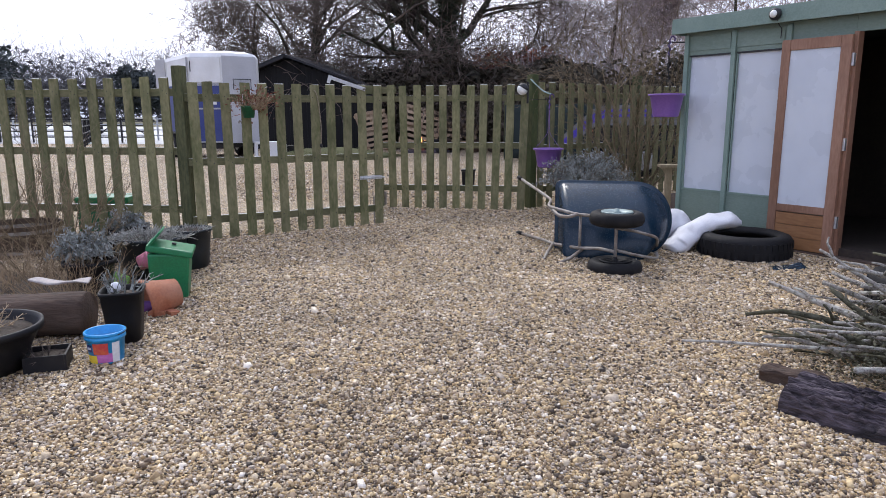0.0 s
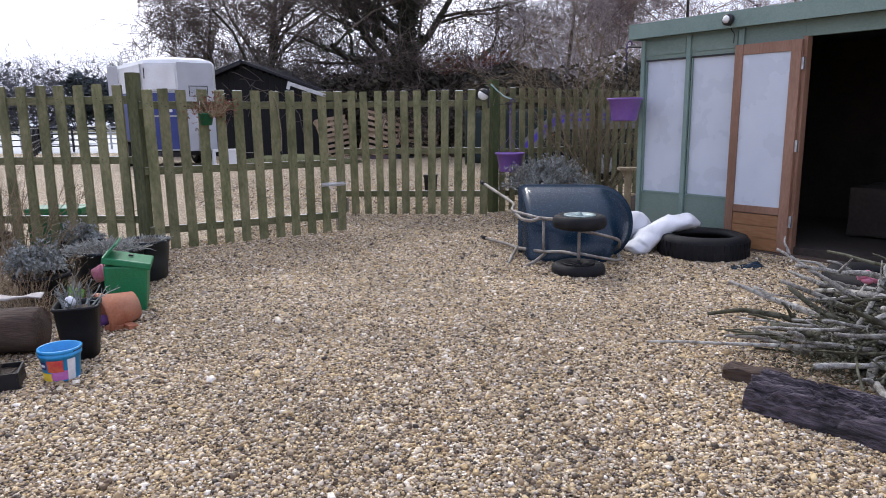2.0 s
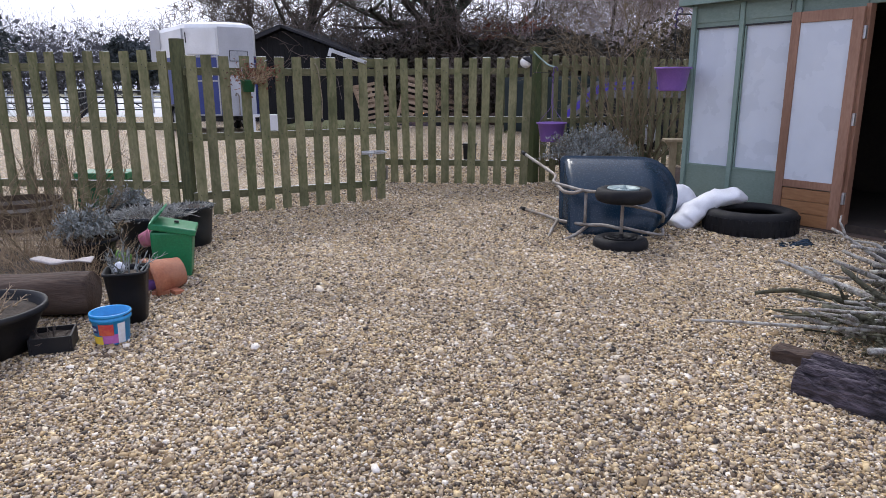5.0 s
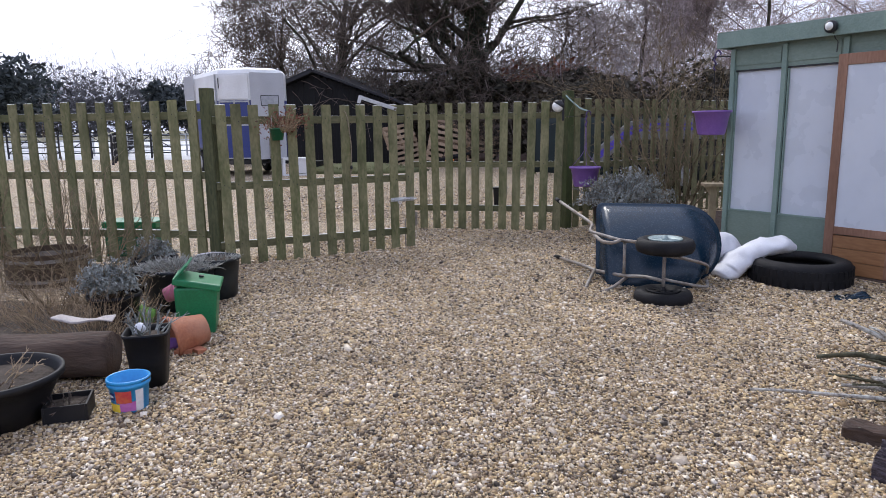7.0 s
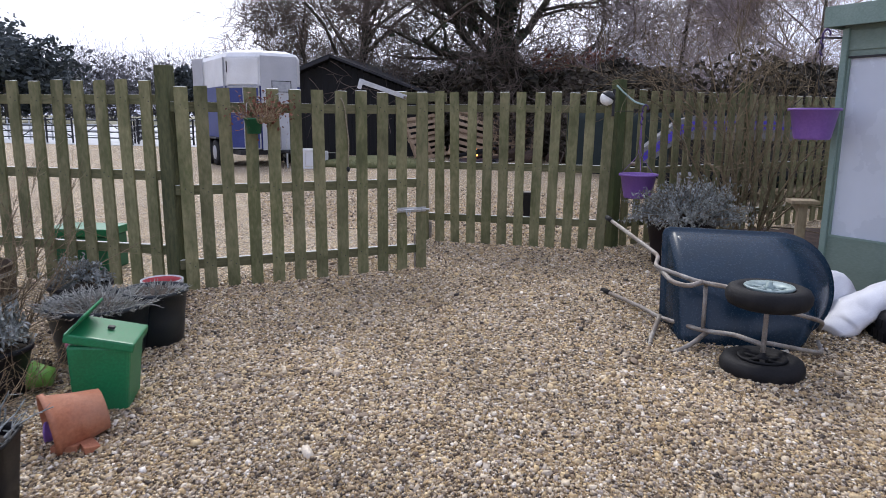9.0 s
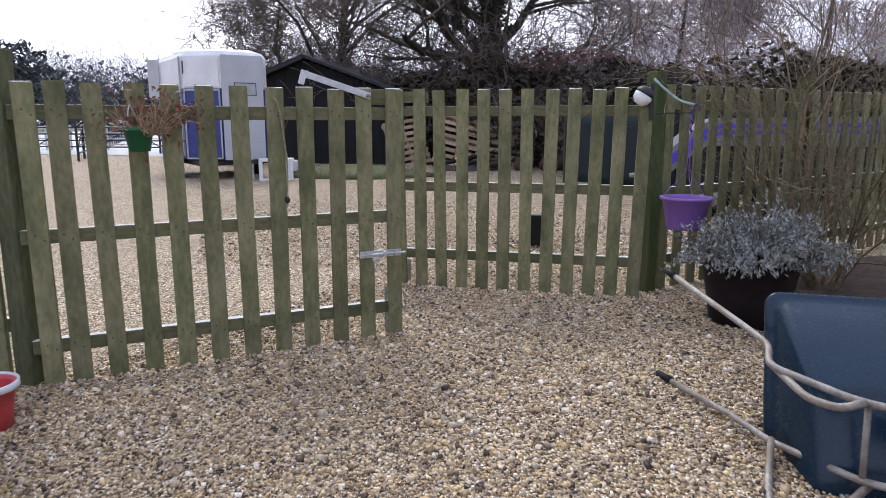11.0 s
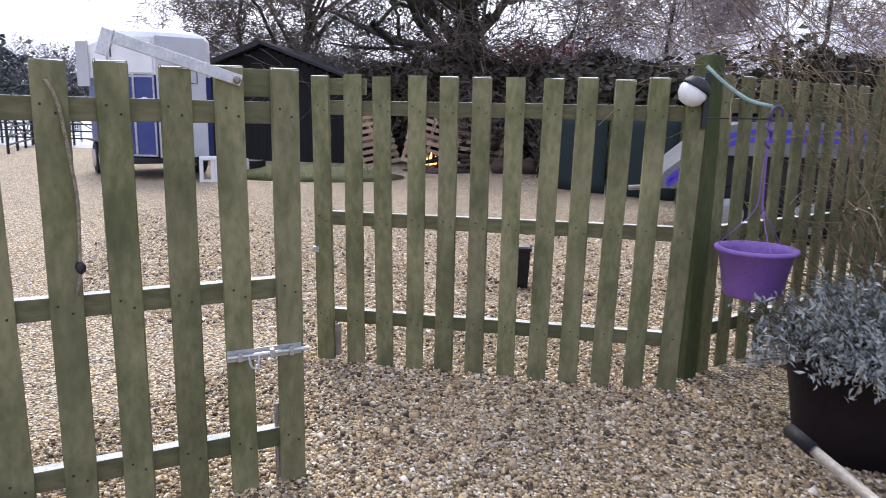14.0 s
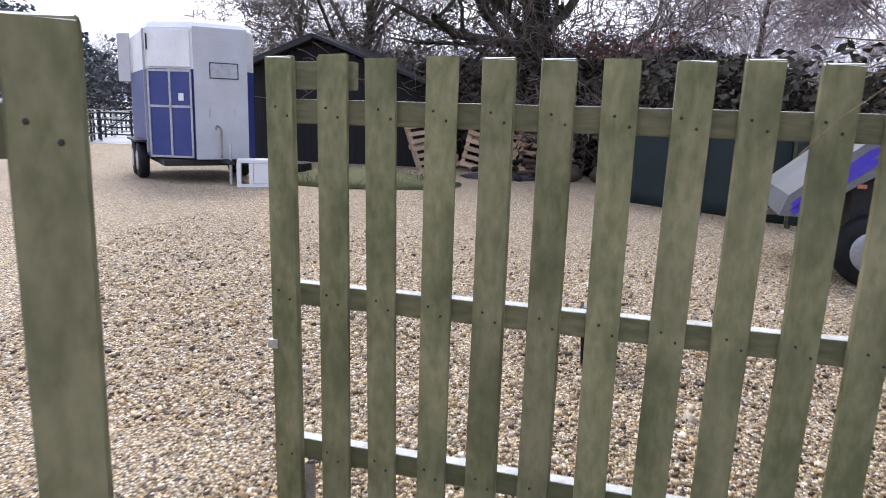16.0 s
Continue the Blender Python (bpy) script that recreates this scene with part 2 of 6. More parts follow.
M["rubber"] = material("black_rubber", (0.006, 0.006, 0.007), (0.013, 0.013, 0.015), 0.7, 8, 80, 0.2, stain=(0.03, 0.027, 0.024), stain_scale=9, stain_amount=0.3, spec=0.25)
M["hub"] = material("grey_green_wheel_rim", (0.20, 0.27, 0.26), (0.36, 0.43, 0.42), 0.45, 14, 90, 0.05, metal=0.2)
M["green_box"] = material("bright_green_plastic", (0.008, 0.15, 0.055), (0.014, 0.22, 0.085), 0.4, 5, 90, 0.04, stain=(0.02, 0.11, 0.05), stain_scale=5, stain_amount=0.4)
M["green_crate"] = material("green_crate_plastic", (0.012, 0.10, 0.045), (0.02, 0.15, 0.065), 0.5, 5, 80, 0.04)
M["dark_tub"] = material("dark_green_black_plastic", (0.003, 0.008, 0.013), (0.006, 0.013, 0.02), 0.45, 5, 90, 0.04, stain=(0.03, 0.035, 0.03), stain_scale=6, stain_amount=0.4)
M["black_pot"] = material("black_pot_plastic", (0.005, 0.005, 0.007), (0.011, 0.011, 0.013), 0.55, 6, 90, 0.05, stain=(0.022, 0.02, 0.018), stain_scale=7, stain_amount=0.4, spec=0.3)
M["terracotta"] = material("terracotta", (0.32, 0.11, 0.055), (0.46, 0.18, 0.095), 0.75, 5, 70, 0.15, stain=(0.36, 0.24, 0.18), stain_scale=5, stain_amount=0.4)
M["purple"] = material("lilac_plastic", (0.20, 0.095, 0.36), (0.26, 0.13, 0.44), 0.4, 5, 60, 0.03, stain=(0.16, 0.09, 0.24), stain_scale=6, stain_amount=0.4)
M["cord_violet"] = material("dark_violet_cord", (0.045, 0.028, 0.10), (0.09, 0.05, 0.17), 0.6, 30, 90, 0.1)
M["pink"] = material("pink_plastic", (0.55, 0.16, 0.25), (0.65, 0.23, 0.32), 0.4, 5, 60, 0.03)
M["red"] = material("red_plastic", (0.42, 0.035, 0.045), (0.52, 0.06, 0.07), 0.4, 5, 60, 0.03)
M["lime"] = material("lime_green_plastic", (0.14, 0.32, 0.05), (0.2, 0.42, 0.09), 0.4, 5, 60, 0.03)
M["blue"] = material("sky_blue_plastic", (0.02, 0.26, 0.58), (0.03, 0.33, 0.68), 0.35, 5, 60, 0.02)
M["label_yellow"] = material("yellow_print", (0.75, 0.52, 0.03), (0.8, 0.6, 0.06), 0.4, 9, 60, 0)
M["label_red"] = material("red_print", (0.5, 0.03, 0.05), (0.6, 0.12, 0.05), 0.4, 14, 60, 0)
M["label_pink"] = material("magenta_print", (0.45, 0.10, 0.36), (0.55, 0.18, 0.45), 0.4, 14, 60, 0)
M["label_navy"] = material("navy_print", (0.02, 0.03, 0.12), (0.04, 0.06, 0.2), 0.4, 14, 60, 0)
M["white"] = material("white_plastic", (0.66, 0.66, 0.67), (0.78, 0.78, 0.79), 0.5, 4, 60, 0.05, stain=(0.5, 0.5, 0.47), stain_scale=4, stain_amount=0.35)
M["bag"] = material("white_woven_sack", (0.64, 0.65, 0.70), (0.78, 0.79, 0.83), 0.55, 7, 160, 0.25, stain=(0.5, 0.49, 0.46), stain_scale=5, stain_amount=0.35)
M["fleece"] = material("dirty_fleece", (0.34, 0.30, 0.28), (0.50, 0.46, 0.44), 0.9, 7, 90, 0.3)
M["mulch"] = material("bark_mulch", (0.03, 0.018, 0.014), (0.09, 0.055, 0.04), 0.95, 12, 60, 1.0)
M["soil"] = material("potting_soil", (0.025, 0.018, 0.013), (0.075, 0.055, 0.04), 0.95, 20, 90, 0.8)
M["van_white"] = material("grey_white_panel", (0.40, 0.41, 0.44), (0.49, 0.50, 0.53), 0.45, 2, 40, 0.03, stain=(0.40, 0.40, 0.40), stain_scale=1.5, stain_amount=0.35)
M["van_cream"] = material("white_canopy", (0.68, 0.69, 0.70), (0.8, 0.81, 0.82), 0.5, 2, 40, 0.03, stain=(0.5, 0.5, 0.48), stain_scale=1.4, stain_amount=0.4)
M["van_blue"] = material("royal_blue_panel", (0.018, 0.032, 0.155), (0.03, 0.05, 0.22), 0.45, 2, 40, 0.03, stain=(0.04, 0.05, 0.14), stain_scale=2, stain_amount=0.4)
M["van_trim"] = material("aluminium_trim", (0.30, 0.31, 0.33), (0.45, 0.46, 0.48), 0.45, 9, 60, 0.05, metal=0.6)
M["black_metal"] = material("black_painted_metal", (0.008, 0.008, 0.010), (0.02, 0.02, 0.024), 0.55, 9, 60, 0.05)
M["silver"] = material("silver_trailer_panel", (0.14, 0.145, 0.16), (0.22, 0.225, 0.24), 0.45, 3, 60, 0.03, metal=0.3)
M["stripe"] = material("violet_blue_stripe", (0.06, 0.04, 0.42), (0.09, 0.06, 0.5), 0.4, 3, 60, 0.0)
M["barn"] = material("black_tarred_boards", (0.004, 0.004, 0.005), (0.010, 0.0095, 0.0105), 0.9, 4, 30, 0.3, stretch=(4, 4, 0.3), per_object=0.2)
M["barn_roof"] = material("dark_barn_roof", (0.018, 0.018, 0.021), (0.035, 0.035, 0.04), 0.9, 3, 20, 0.2)
M["pallet"] = material("pale_pallet_wood", (0.29, 0.20, 0.125), (0.47, 0.35, 0.235), 0.85, 4, 50, 0.3, stretch=(0.3, 1, 1), per_object=0.18)
M["screen"] = material("dark_green_windbreak", (0.003, 0.010, 0.011), (0.007, 0.019, 0.02), 0.8, 3, 60, 0.2)
M["pale_ground"] = material("wet_pale_concrete", (0.26, 0.275, 0.295), (0.38, 0.40, 0.43), 0.45, 0.5, 6, 0.05)
M["grass"] = material("winter_turf", (0.06, 0.075, 0.025), (0.15, 0.145, 0.06), 0.95, 3, 40, 0.5)
M["rope_green"] = material("pale_green_cord", (0.24, 0.36, 0.33), (0.36, 0.48, 0.44), 0.8, 30, 120, 0.3)
M["rope_tan"] = material("tan_rope", (0.16, 0.13, 0.085), (0.36, 0.31, 0.22), 0.9, 60, 200, 0.5)
M["brown_pot"] = material("dark_brown_glazed_pot", (0.006, 0.004, 0.006), (0.015, 0.009, 0.012), 0.55, 5, 60, 0.08, spec=0.25)
M["barrel"] = material("oak_barrel_staves", (0.05, 0.034, 0.024), (0.14, 0.095, 0.06), 0.9, 5, 50, 0.4, stretch=(1, 1, 0.3))
M["lamp_glass"] = material("white_lamp_globe", (0.72, 0.72, 0.70), (0.82, 0.82, 0.8), 0.3, 4, 60, 0.0)
M["brick"] = material("orange_brick", (0.36, 0.13, 0.07), (0.48, 0.2, 0.11), 0.85, 12, 80, 0.3)
flame = bpy.data.materials.new("open_flame")
flame.use_nodes = True
flame.node_tree.nodes["Principled BSDF"].inputs["Base Color"].default_value = (0.9, 0.4, 0.1, 1)
flame.node_tree.nodes["Principled BSDF"].inputs["Emission Color"].default_value = (1.0, 0.36, 0.09, 1)
flame.node_tree.nodes["Principled BSDF"].inputs["Emission Strength"].default_value = 2.2
M["flame"] = flame


# ---- builders ----
def mesh_of(name, bm, mat, smooth=False):
    me = bpy.data.meshes.new(name)
    bmesh.ops.recalc_face_normals(bm, faces=bm.faces)
    bm.to_mesh(me)
    bm.free()
    me.materials.append(M[mat])
    if smooth:
        me.polygons.foreach_set("use_smooth", [True] * len(me.polygons))
    return me


def part(name, bm, mat, parent, label="", smooth=False, at=None):
    ob = new(name, mesh_of(name, bm, mat, smooth))
    ob.parent = parent
    if at is not None:
        ob.matrix_basis = at
    return tagged(ob, label)


def share(name, me, parent, at):
    ob = new(name, me)
    ob.parent = parent
    ob.matrix_basis = at
    return ob


def thing(name, m, label, category, group="", kind=""):
    ob = new(name)
    ob.empty_display_size = 0.1
    ob.matrix_basis = m
    return tagged(ob, label, category, group, kind)


def solo(name, bm, mat, m, label, category, group="", kind="", smooth=False):
    ob = new(name, mesh_of(name, bm, mat, smooth))
    ob.matrix_basis = m
    return tagged(ob, label, category, group, kind)


def box(x0, x1, y0, y1, z0, z1, bevel=0.0, bm=None, m=None):
    bm = bm or bmesh.new()
    vs = bmesh.ops.create_cube(bm, size=1.0)["verts"]
    fit_m = Matrix.Translation(((x0 + x1) / 2, (y0 + y1) / 2, (z0 + z1) / 2)) @ Matrix.Diagonal((x1 - x0, y1 - y0, z1 - z0, 1))
    bmesh.ops.transform(bm, matrix=(m or Matrix()) @ fit_m, verts=vs)
    if bevel:
        es = list({e for v in vs for e in v.link_edges})
        bmesh.ops.bevel(bm, geom=es, offset=bevel, segments=2, affect="EDGES", profile=0.6)
    return bm


def lathe(profile, n=28, bm=None, m=None, sx=1.0, sy=1.0, ring_shape=False, square=0):
    """Turns (radius, height) points about z."""
    bm = bm or bmesh.new()
    rings = []
    for r, z in profile:
        ring = []
        for k in range(n):
            a = 2 * math.pi * k / n
            q = (abs(math.cos(a)) ** square + abs(math.sin(a)) ** square) ** (-1 / square) if square else 1.0
            p = Vector((sx * r * q * math.cos(a), sy * r * q * math.sin(a), z))
            ring.append(bm.verts.new((m @ p) if m else p))
        rings.append(ring)
    for a, b in zip(rings, rings[1:] + (rings[:1] if ring_shape else [])):
        for k in range(n):
            bm.faces.new((a[k], a[(k + 1) % n], b[(k + 1) % n], b[k]))
    if not ring_shape:
        bm.faces.new(rings[0])
        bm.faces.new(rings[-1])
    return bm


def tube(points, r, n=8, bm=None, r_end=None):
    """A round bar along a line of points, its corners eased."""
    bm = bm or bmesh.new()
    ps = [Vector(p) for p in points]
    if len(ps) > 2:
        eased = [ps[0]]
        for a, b, c in zip(ps, ps[1:], ps[2:]):
            ra, rc = min(0.35, 0.05 / max((b - a).length, 1e-6)), min(0.35, 0.05 / max((c - b).length, 1e-6))
            s, e = b.lerp(a, ra), b.lerp(c, rc)
            for k in range(4):
                t = k / 3
                eased.append(s.lerp(b, t).lerp(b.lerp(e, t), t))
        eased.append(ps[-1])
        ps = eased
    rings = []
    for k, p in enumerate(ps):
        d = (ps[min(k + 1, len(ps) - 1)] - ps[max(k - 1, 0)]).normalized()
        side = d.cross(Vector((0, 0, 1)) if abs(d.z) < 0.9 else Vector((1, 0, 0))).normalized()
        up = side.cross(d)
        rad = r if r_end is None else r + (r_end - r) * k / (len(ps) - 1)
        rings.append([bm.verts.new(p + rad * (math.cos(2 * math.pi * j / n) * side + math.sin(2 * math.pi * j / n) * up)) for j in range(n)])
    for a, b in zip(rings, rings[1:]):
        for k in range(n):
            bm.faces.new((a[k], a[(k + 1) % n], b[(k + 1) % n], b[k]))
    bm.faces.new(rings[0])
    bm.faces.new(rings[-1])
    return bm


def prism(outline, y0, y1, bm=None):
    """An outline in x and z, extruded from y0 to y1."""
    bm = bm or bmesh.new()
    a = [bm.verts.new((x, y0, z)) for x, z in outline]
    b = [bm.verts.new((x, y1, z)) for x, z in outline]
    bm.faces.new(a)
    bm.faces.new(b)
    for k in range(len(a)):
        j = (k + 1) % len(a)
        bm.faces.new((a[k], a[j], b[j], b[k]))
    return bm


def roughen(bm, amount, scale, cuts=0):
    if cuts:
        bmesh.ops.subdivide_edges(bm, edges=bm.edges[:], cuts=cuts, use_grid_fill=True)
    for v in bm.verts:
        v.co += amount * noise.noise_vector(v.co * scale)
    return bm


def from_arrays(name, verts, faces, mat, smooth=False):
    """A mesh from numpy arrays of places and equal-sided faces."""
    me = bpy.data.meshes.new(name)
    k = faces.shape[1]
    me.vertices.add(len(verts))
    me.vertices.foreach_set("co", verts.astype(np.float32).ravel())
    me.loops.add(faces.size)
    me.loops.foreach_set("vertex_index", faces.astype(np.int32).ravel())
    me.polygons.add(len(faces))
    me.polygons.foreach_set("loop_start", np.arange(0, faces.size, k, dtype=np.int32))
    if smooth:
        me.polygons.foreach_set("use_smooth", np.ones(len(faces), dtype=bool))
    me.update(calc_edges=True)
    me.materials.append(M[mat])
    return me


def sticks(name, segs, mat, n=3):
    """Tapered bars, one for each (start, end, radius, radius)."""
    a = np.array([(*s[0], *s[1], s[2], s[3]) for s in segs], dtype=np.float64)
    p, q, r0, r1 = a[:, :3], a[:, 3:6], a[:, 6], a[:, 7]
    d = q - p
    d /= np.maximum(np.linalg.norm(d, axis=1, keepdims=True), 1e-9)
    ref = np.where(np.abs(d[:, 2:3]) < 0.9, np.array([[0, 0, 1.0]]), np.array([[1.0, 0, 0]]))
    s = np.cross(d, ref)
    s /= np.linalg.norm(s, axis=1, keepdims=True)
    u = np.cross(s, d)
    vs = []
    for k in range(n):
        c, w = math.cos(2 * math.pi * k / n), math.sin(2 * math.pi * k / n)
        vs.append(p + r0[:, None] * (c * s + w * u))
    for k in range(n):
        c, w = math.cos(2 * math.pi * k / n), math.sin(2 * math.pi * k / n)
        vs.append(q + r1[:, None] * (c * s + w * u))
    verts = np.stack(vs, axis=1).reshape(-1, 3)
    base = (np.arange(len(a)) * 2 * n)[:, None]
    fs = [base + np.array([[k, (k + 1) % n, n + (k + 1) % n, n + k]]) for k in range(n)]
    return from_arrays(name, verts, np.concatenate(fs), mat, smooth=n > 4)


def leaves(name, centres, size, mat, rng, flat=0.5, wide=0.55):
    """Small folded leaves, two triangles each, turned every way."""
    c = np.asarray(centres)
    k = len(c)
    d = rng.normal(size=(k, 3))
    d[:, 2] *= flat
    d /= np.linalg.norm(d, axis=1, keepdims=True)
    e = rng.normal(size=(k, 3))
    e -= (e * d).sum(1, keepdims=True) * d
    e /= np.linalg.norm(e, axis=1, keepdims=True)
    s = size * rng.uniform(0.6, 1.4, (k, 1))
    fold = np.cross(d, e) * s * 0.25
    verts = np.stack([c - d * s, c + e * s * wide + fold, c + d * s, c - e * s * wide + fold], axis=1).reshape(-1, 3)
    b = (np.arange(k) * 4)[:, None]
    return from_arrays(name, verts, np.concatenate([b + np.array([[0, 1, 2]]), b + np.array([[0, 2, 3]])]), mat)


def grow(rng, segs, p, d, length, radius, depth, spread=0.6, lift=0.05, kids=(2, 4), steps=3, shrink=0.68):
    """A limb of a few bent lengths, with side limbs growing out of it."""
    here, r = np.array(p, float), radius
    way = np.array(d, float) / np.linalg.norm(d)
    for k in range(steps):
        way = way + rng.normal(scale=0.16, size=3) + np.array([0, 0, lift])
        way /= np.linalg.norm(way)
        nxt = here + way * length / steps
        r2 = max(r * 0.82, 0.002)
        segs.append((here, nxt, r, r2))
        if depth > 0 and k >= (0 if depth < 3 else 1):
            for _ in range(rng.integers(*kids)):
                side = rng.normal(size=3)
                side -= side.dot(way) * way
                side /= np.linalg.norm(side)
                w = way * (1 - spread) + side * spread
                grow(rng, segs, here + (nxt - here) * rng.uniform(0.3, 1.0), w, length * shrink * rng.uniform(0.75, 1.15), r2 * 0.58, depth - 1, spread, lift, kids, steps, shrink)
        here, r = nxt, r2


def gz(y):
    """Height of the ground: level in the yard, then a slight rise."""
    return max(0.0, min(0.13, 0.02 * (y - 4.0)))


# ---- ground ----
def build_ground():
    xs = np.concatenate([np.linspace(-900, -45, 8), np.linspace(-40, 40, 41), np.linspace(45, 900, 8)])
    ys = np.concatenate([np.linspace(-900, -15, 8), np.linspace(-10, 50, 61), np.linspace(60, 1500, 10)])
    verts = np.array([(x, y, gz(y)) for y in ys for x in xs])
    w = len(xs)
    faces = np.array([(j * w + i, j * w + i + 1, (j + 1) * w + i + 1, (j + 1) * w + i) for j in range(len(ys) - 1) for i in range(w - 1)])
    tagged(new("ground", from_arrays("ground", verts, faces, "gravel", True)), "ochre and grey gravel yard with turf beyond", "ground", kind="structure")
    bm = bmesh.new()
    outline = [(-40, 27), (-13.5, 26), (-12.8, 31), (-15, 40), (-24, 62), (-60, 80), (-80, 40)]
    vs = [bm.verts.new((x, y, gz(y) + 0.012)) for x, y in outline]
    bm.faces.new(vs)
    solo("wet_pavement", bm, "pale_ground", Matrix(), "pale wet concrete drive beyond the fence", "pavement", kind="structure")


build_ground()


# ---- fences and gates ----
def picket_meshes(h, w=0.09, t=0.02):
    out = []
    for k in range(4):
        rng = random.Random(40 + k)
        bm = box(-w / 2, w / 2, -t, 0, 0, h, 0.003)
        for v in bm.verts:
            v.co.x += 0.004 * rng.uniform(-1, 1) + 0.006 * math.sin(v.co.z * 2.3 + k)
            v.co.z += 0.006 * rng.uniform(-1, 1)
        me = mesh_of("picket", bm, "fence")
        # picket tops take the colour that has sky brightness in it
        me.materials.append(M["skylit_top"])
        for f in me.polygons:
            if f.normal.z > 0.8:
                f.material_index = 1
        out.append(me)
    return out


def nails(parent, xs, zs):
    bm = bmesh.new()
    for x in xs:
        for z in zs:
            for dx, dz in ((-0.018, 0.012), (0.02, -0.014)):
                lathe([(0.0001, 0), (0.0045, 0.0), (0.0035, 0.0025), (0.0001, 0.003)], 6, bm, Matrix.Translation((x + dx, -0.0205, z + dz)) @ Matrix.Rotation(radians(90), 4, "X"))
    tagged(part("nail_heads", bm, "black_metal", parent, "dark nail heads"), kind="stuff")


def picket_run(name, p0, p1, count, z0, z1, rails, label, category, posts=(), first=None, pitch=None, rail_in=0.0, lean=(0, 0), foot=(0, 0), nudge=0.0):
    """Pickets on three rails from p0 to p1; local x runs along, y to the back."""
    a, b = Vector(p0), Vector(p1)
    run = b - a
    length = run.length
    rz = math.degrees(math.atan2(run.y, run.x))
    g = thing(name, pose(a.x, a.y, gz(a.y), 0, 0, rz), label, category)
    ms = picket_meshes(z1 - z0)
    pitch = pitch or length / count
    first = pitch / 2 if first is None else first
    rng = random.Random(name)
    xs = []
    for k in range(count):
        x = first + k * pitch + (nudge if k == 0 else 0)
        xs.append(x)
        f = k / (count - 1)
        dz, tip = foot[0] + (foot[1] - foot[0]) * f, lean[0] + (lean[1] - lean[0]) * f
        xf = x - (z1 - z0) * math.sin(radians(tip))
        share("picket", ms[rng.randrange(4)], g, pose(xf, 0, z0 + dz + rng.uniform(-0.006, 0.006), 0, tip + rng.uniform(-0.4, 0.4), 0) @ Matrix.Diagonal((1, 1, 1 - dz / (z1 - z0), 1)))
    for z in rails:
        bm = box(rail_in, length - rail_in, 0.002, 0.047, z - 0.036, z + 0.036, 0.004)
        roughen(bm, 0.002, 3.0)
        rail = part("rail", bm, "rail", g)
        # rail tops get the same sky-brightened colour
        rail.data.materials.append(M["skylit_top"])
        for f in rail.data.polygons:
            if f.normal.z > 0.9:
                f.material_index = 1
    nails(g, xs, rails)
    for x, h, y in posts:
        bm = box(x - 0.05, x + 0.05, y, y + 0.1, -0.05, h, 0.006)
        part("post", bm, "post", g, "square algae-green post")
    return g, xs


RAILS_L = (1.36, 0.755, 0.195)
GATE_L0, GATE_L1 = (-2.79, 6.305), (-1.19, 7.46)
gate_l, gx = picket_run("gate", GATE_L0, GATE_L1, 12, -0.045, 1.50, RAILS_L, "mossy green timber picket gate leaf standing ajar", "gate", first=0.045, pitch=0.173, rail_in=0.01, nudge=0.05)
GATE_R0, GATE_R1 = (-1.525, 8.61), (0.355, 8.55)
gate_r, hx = picket_run("gate", GATE_R0, GATE_R1, 12, 0.0, 1.50, (1.345, 0.78, 0.255), "weathered timber picket gate leaf with a latch block", "gate", first=0.051, pitch=0.1642, rail_in=0.01, lean=(-0.4, 1.2), foot=(0.01, -0.035))
fence_l, fx = picket_run("picket_fence", (-7.6, 6.33), (-2.88, 6.33), 25, 0.02, 1.545, (1.41, 0.86, 0.30), "weathered green picket fence beside the planters", "fence",
                         posts=((4.76, 1.65, -0.03), (2.4, 1.5, 0.05)))
fence_r, rx = picket_run("picket_fence", (0.46, 8.80), (3.2, 11.3), 22, 0.0, 1.53, (1.39, 0.74, 0.22), "weathered picket fence behind the bare shrub", "fence",
                         posts=((-0.06, 1.62, -0.05), (1.95, 1.66, 0.05)))


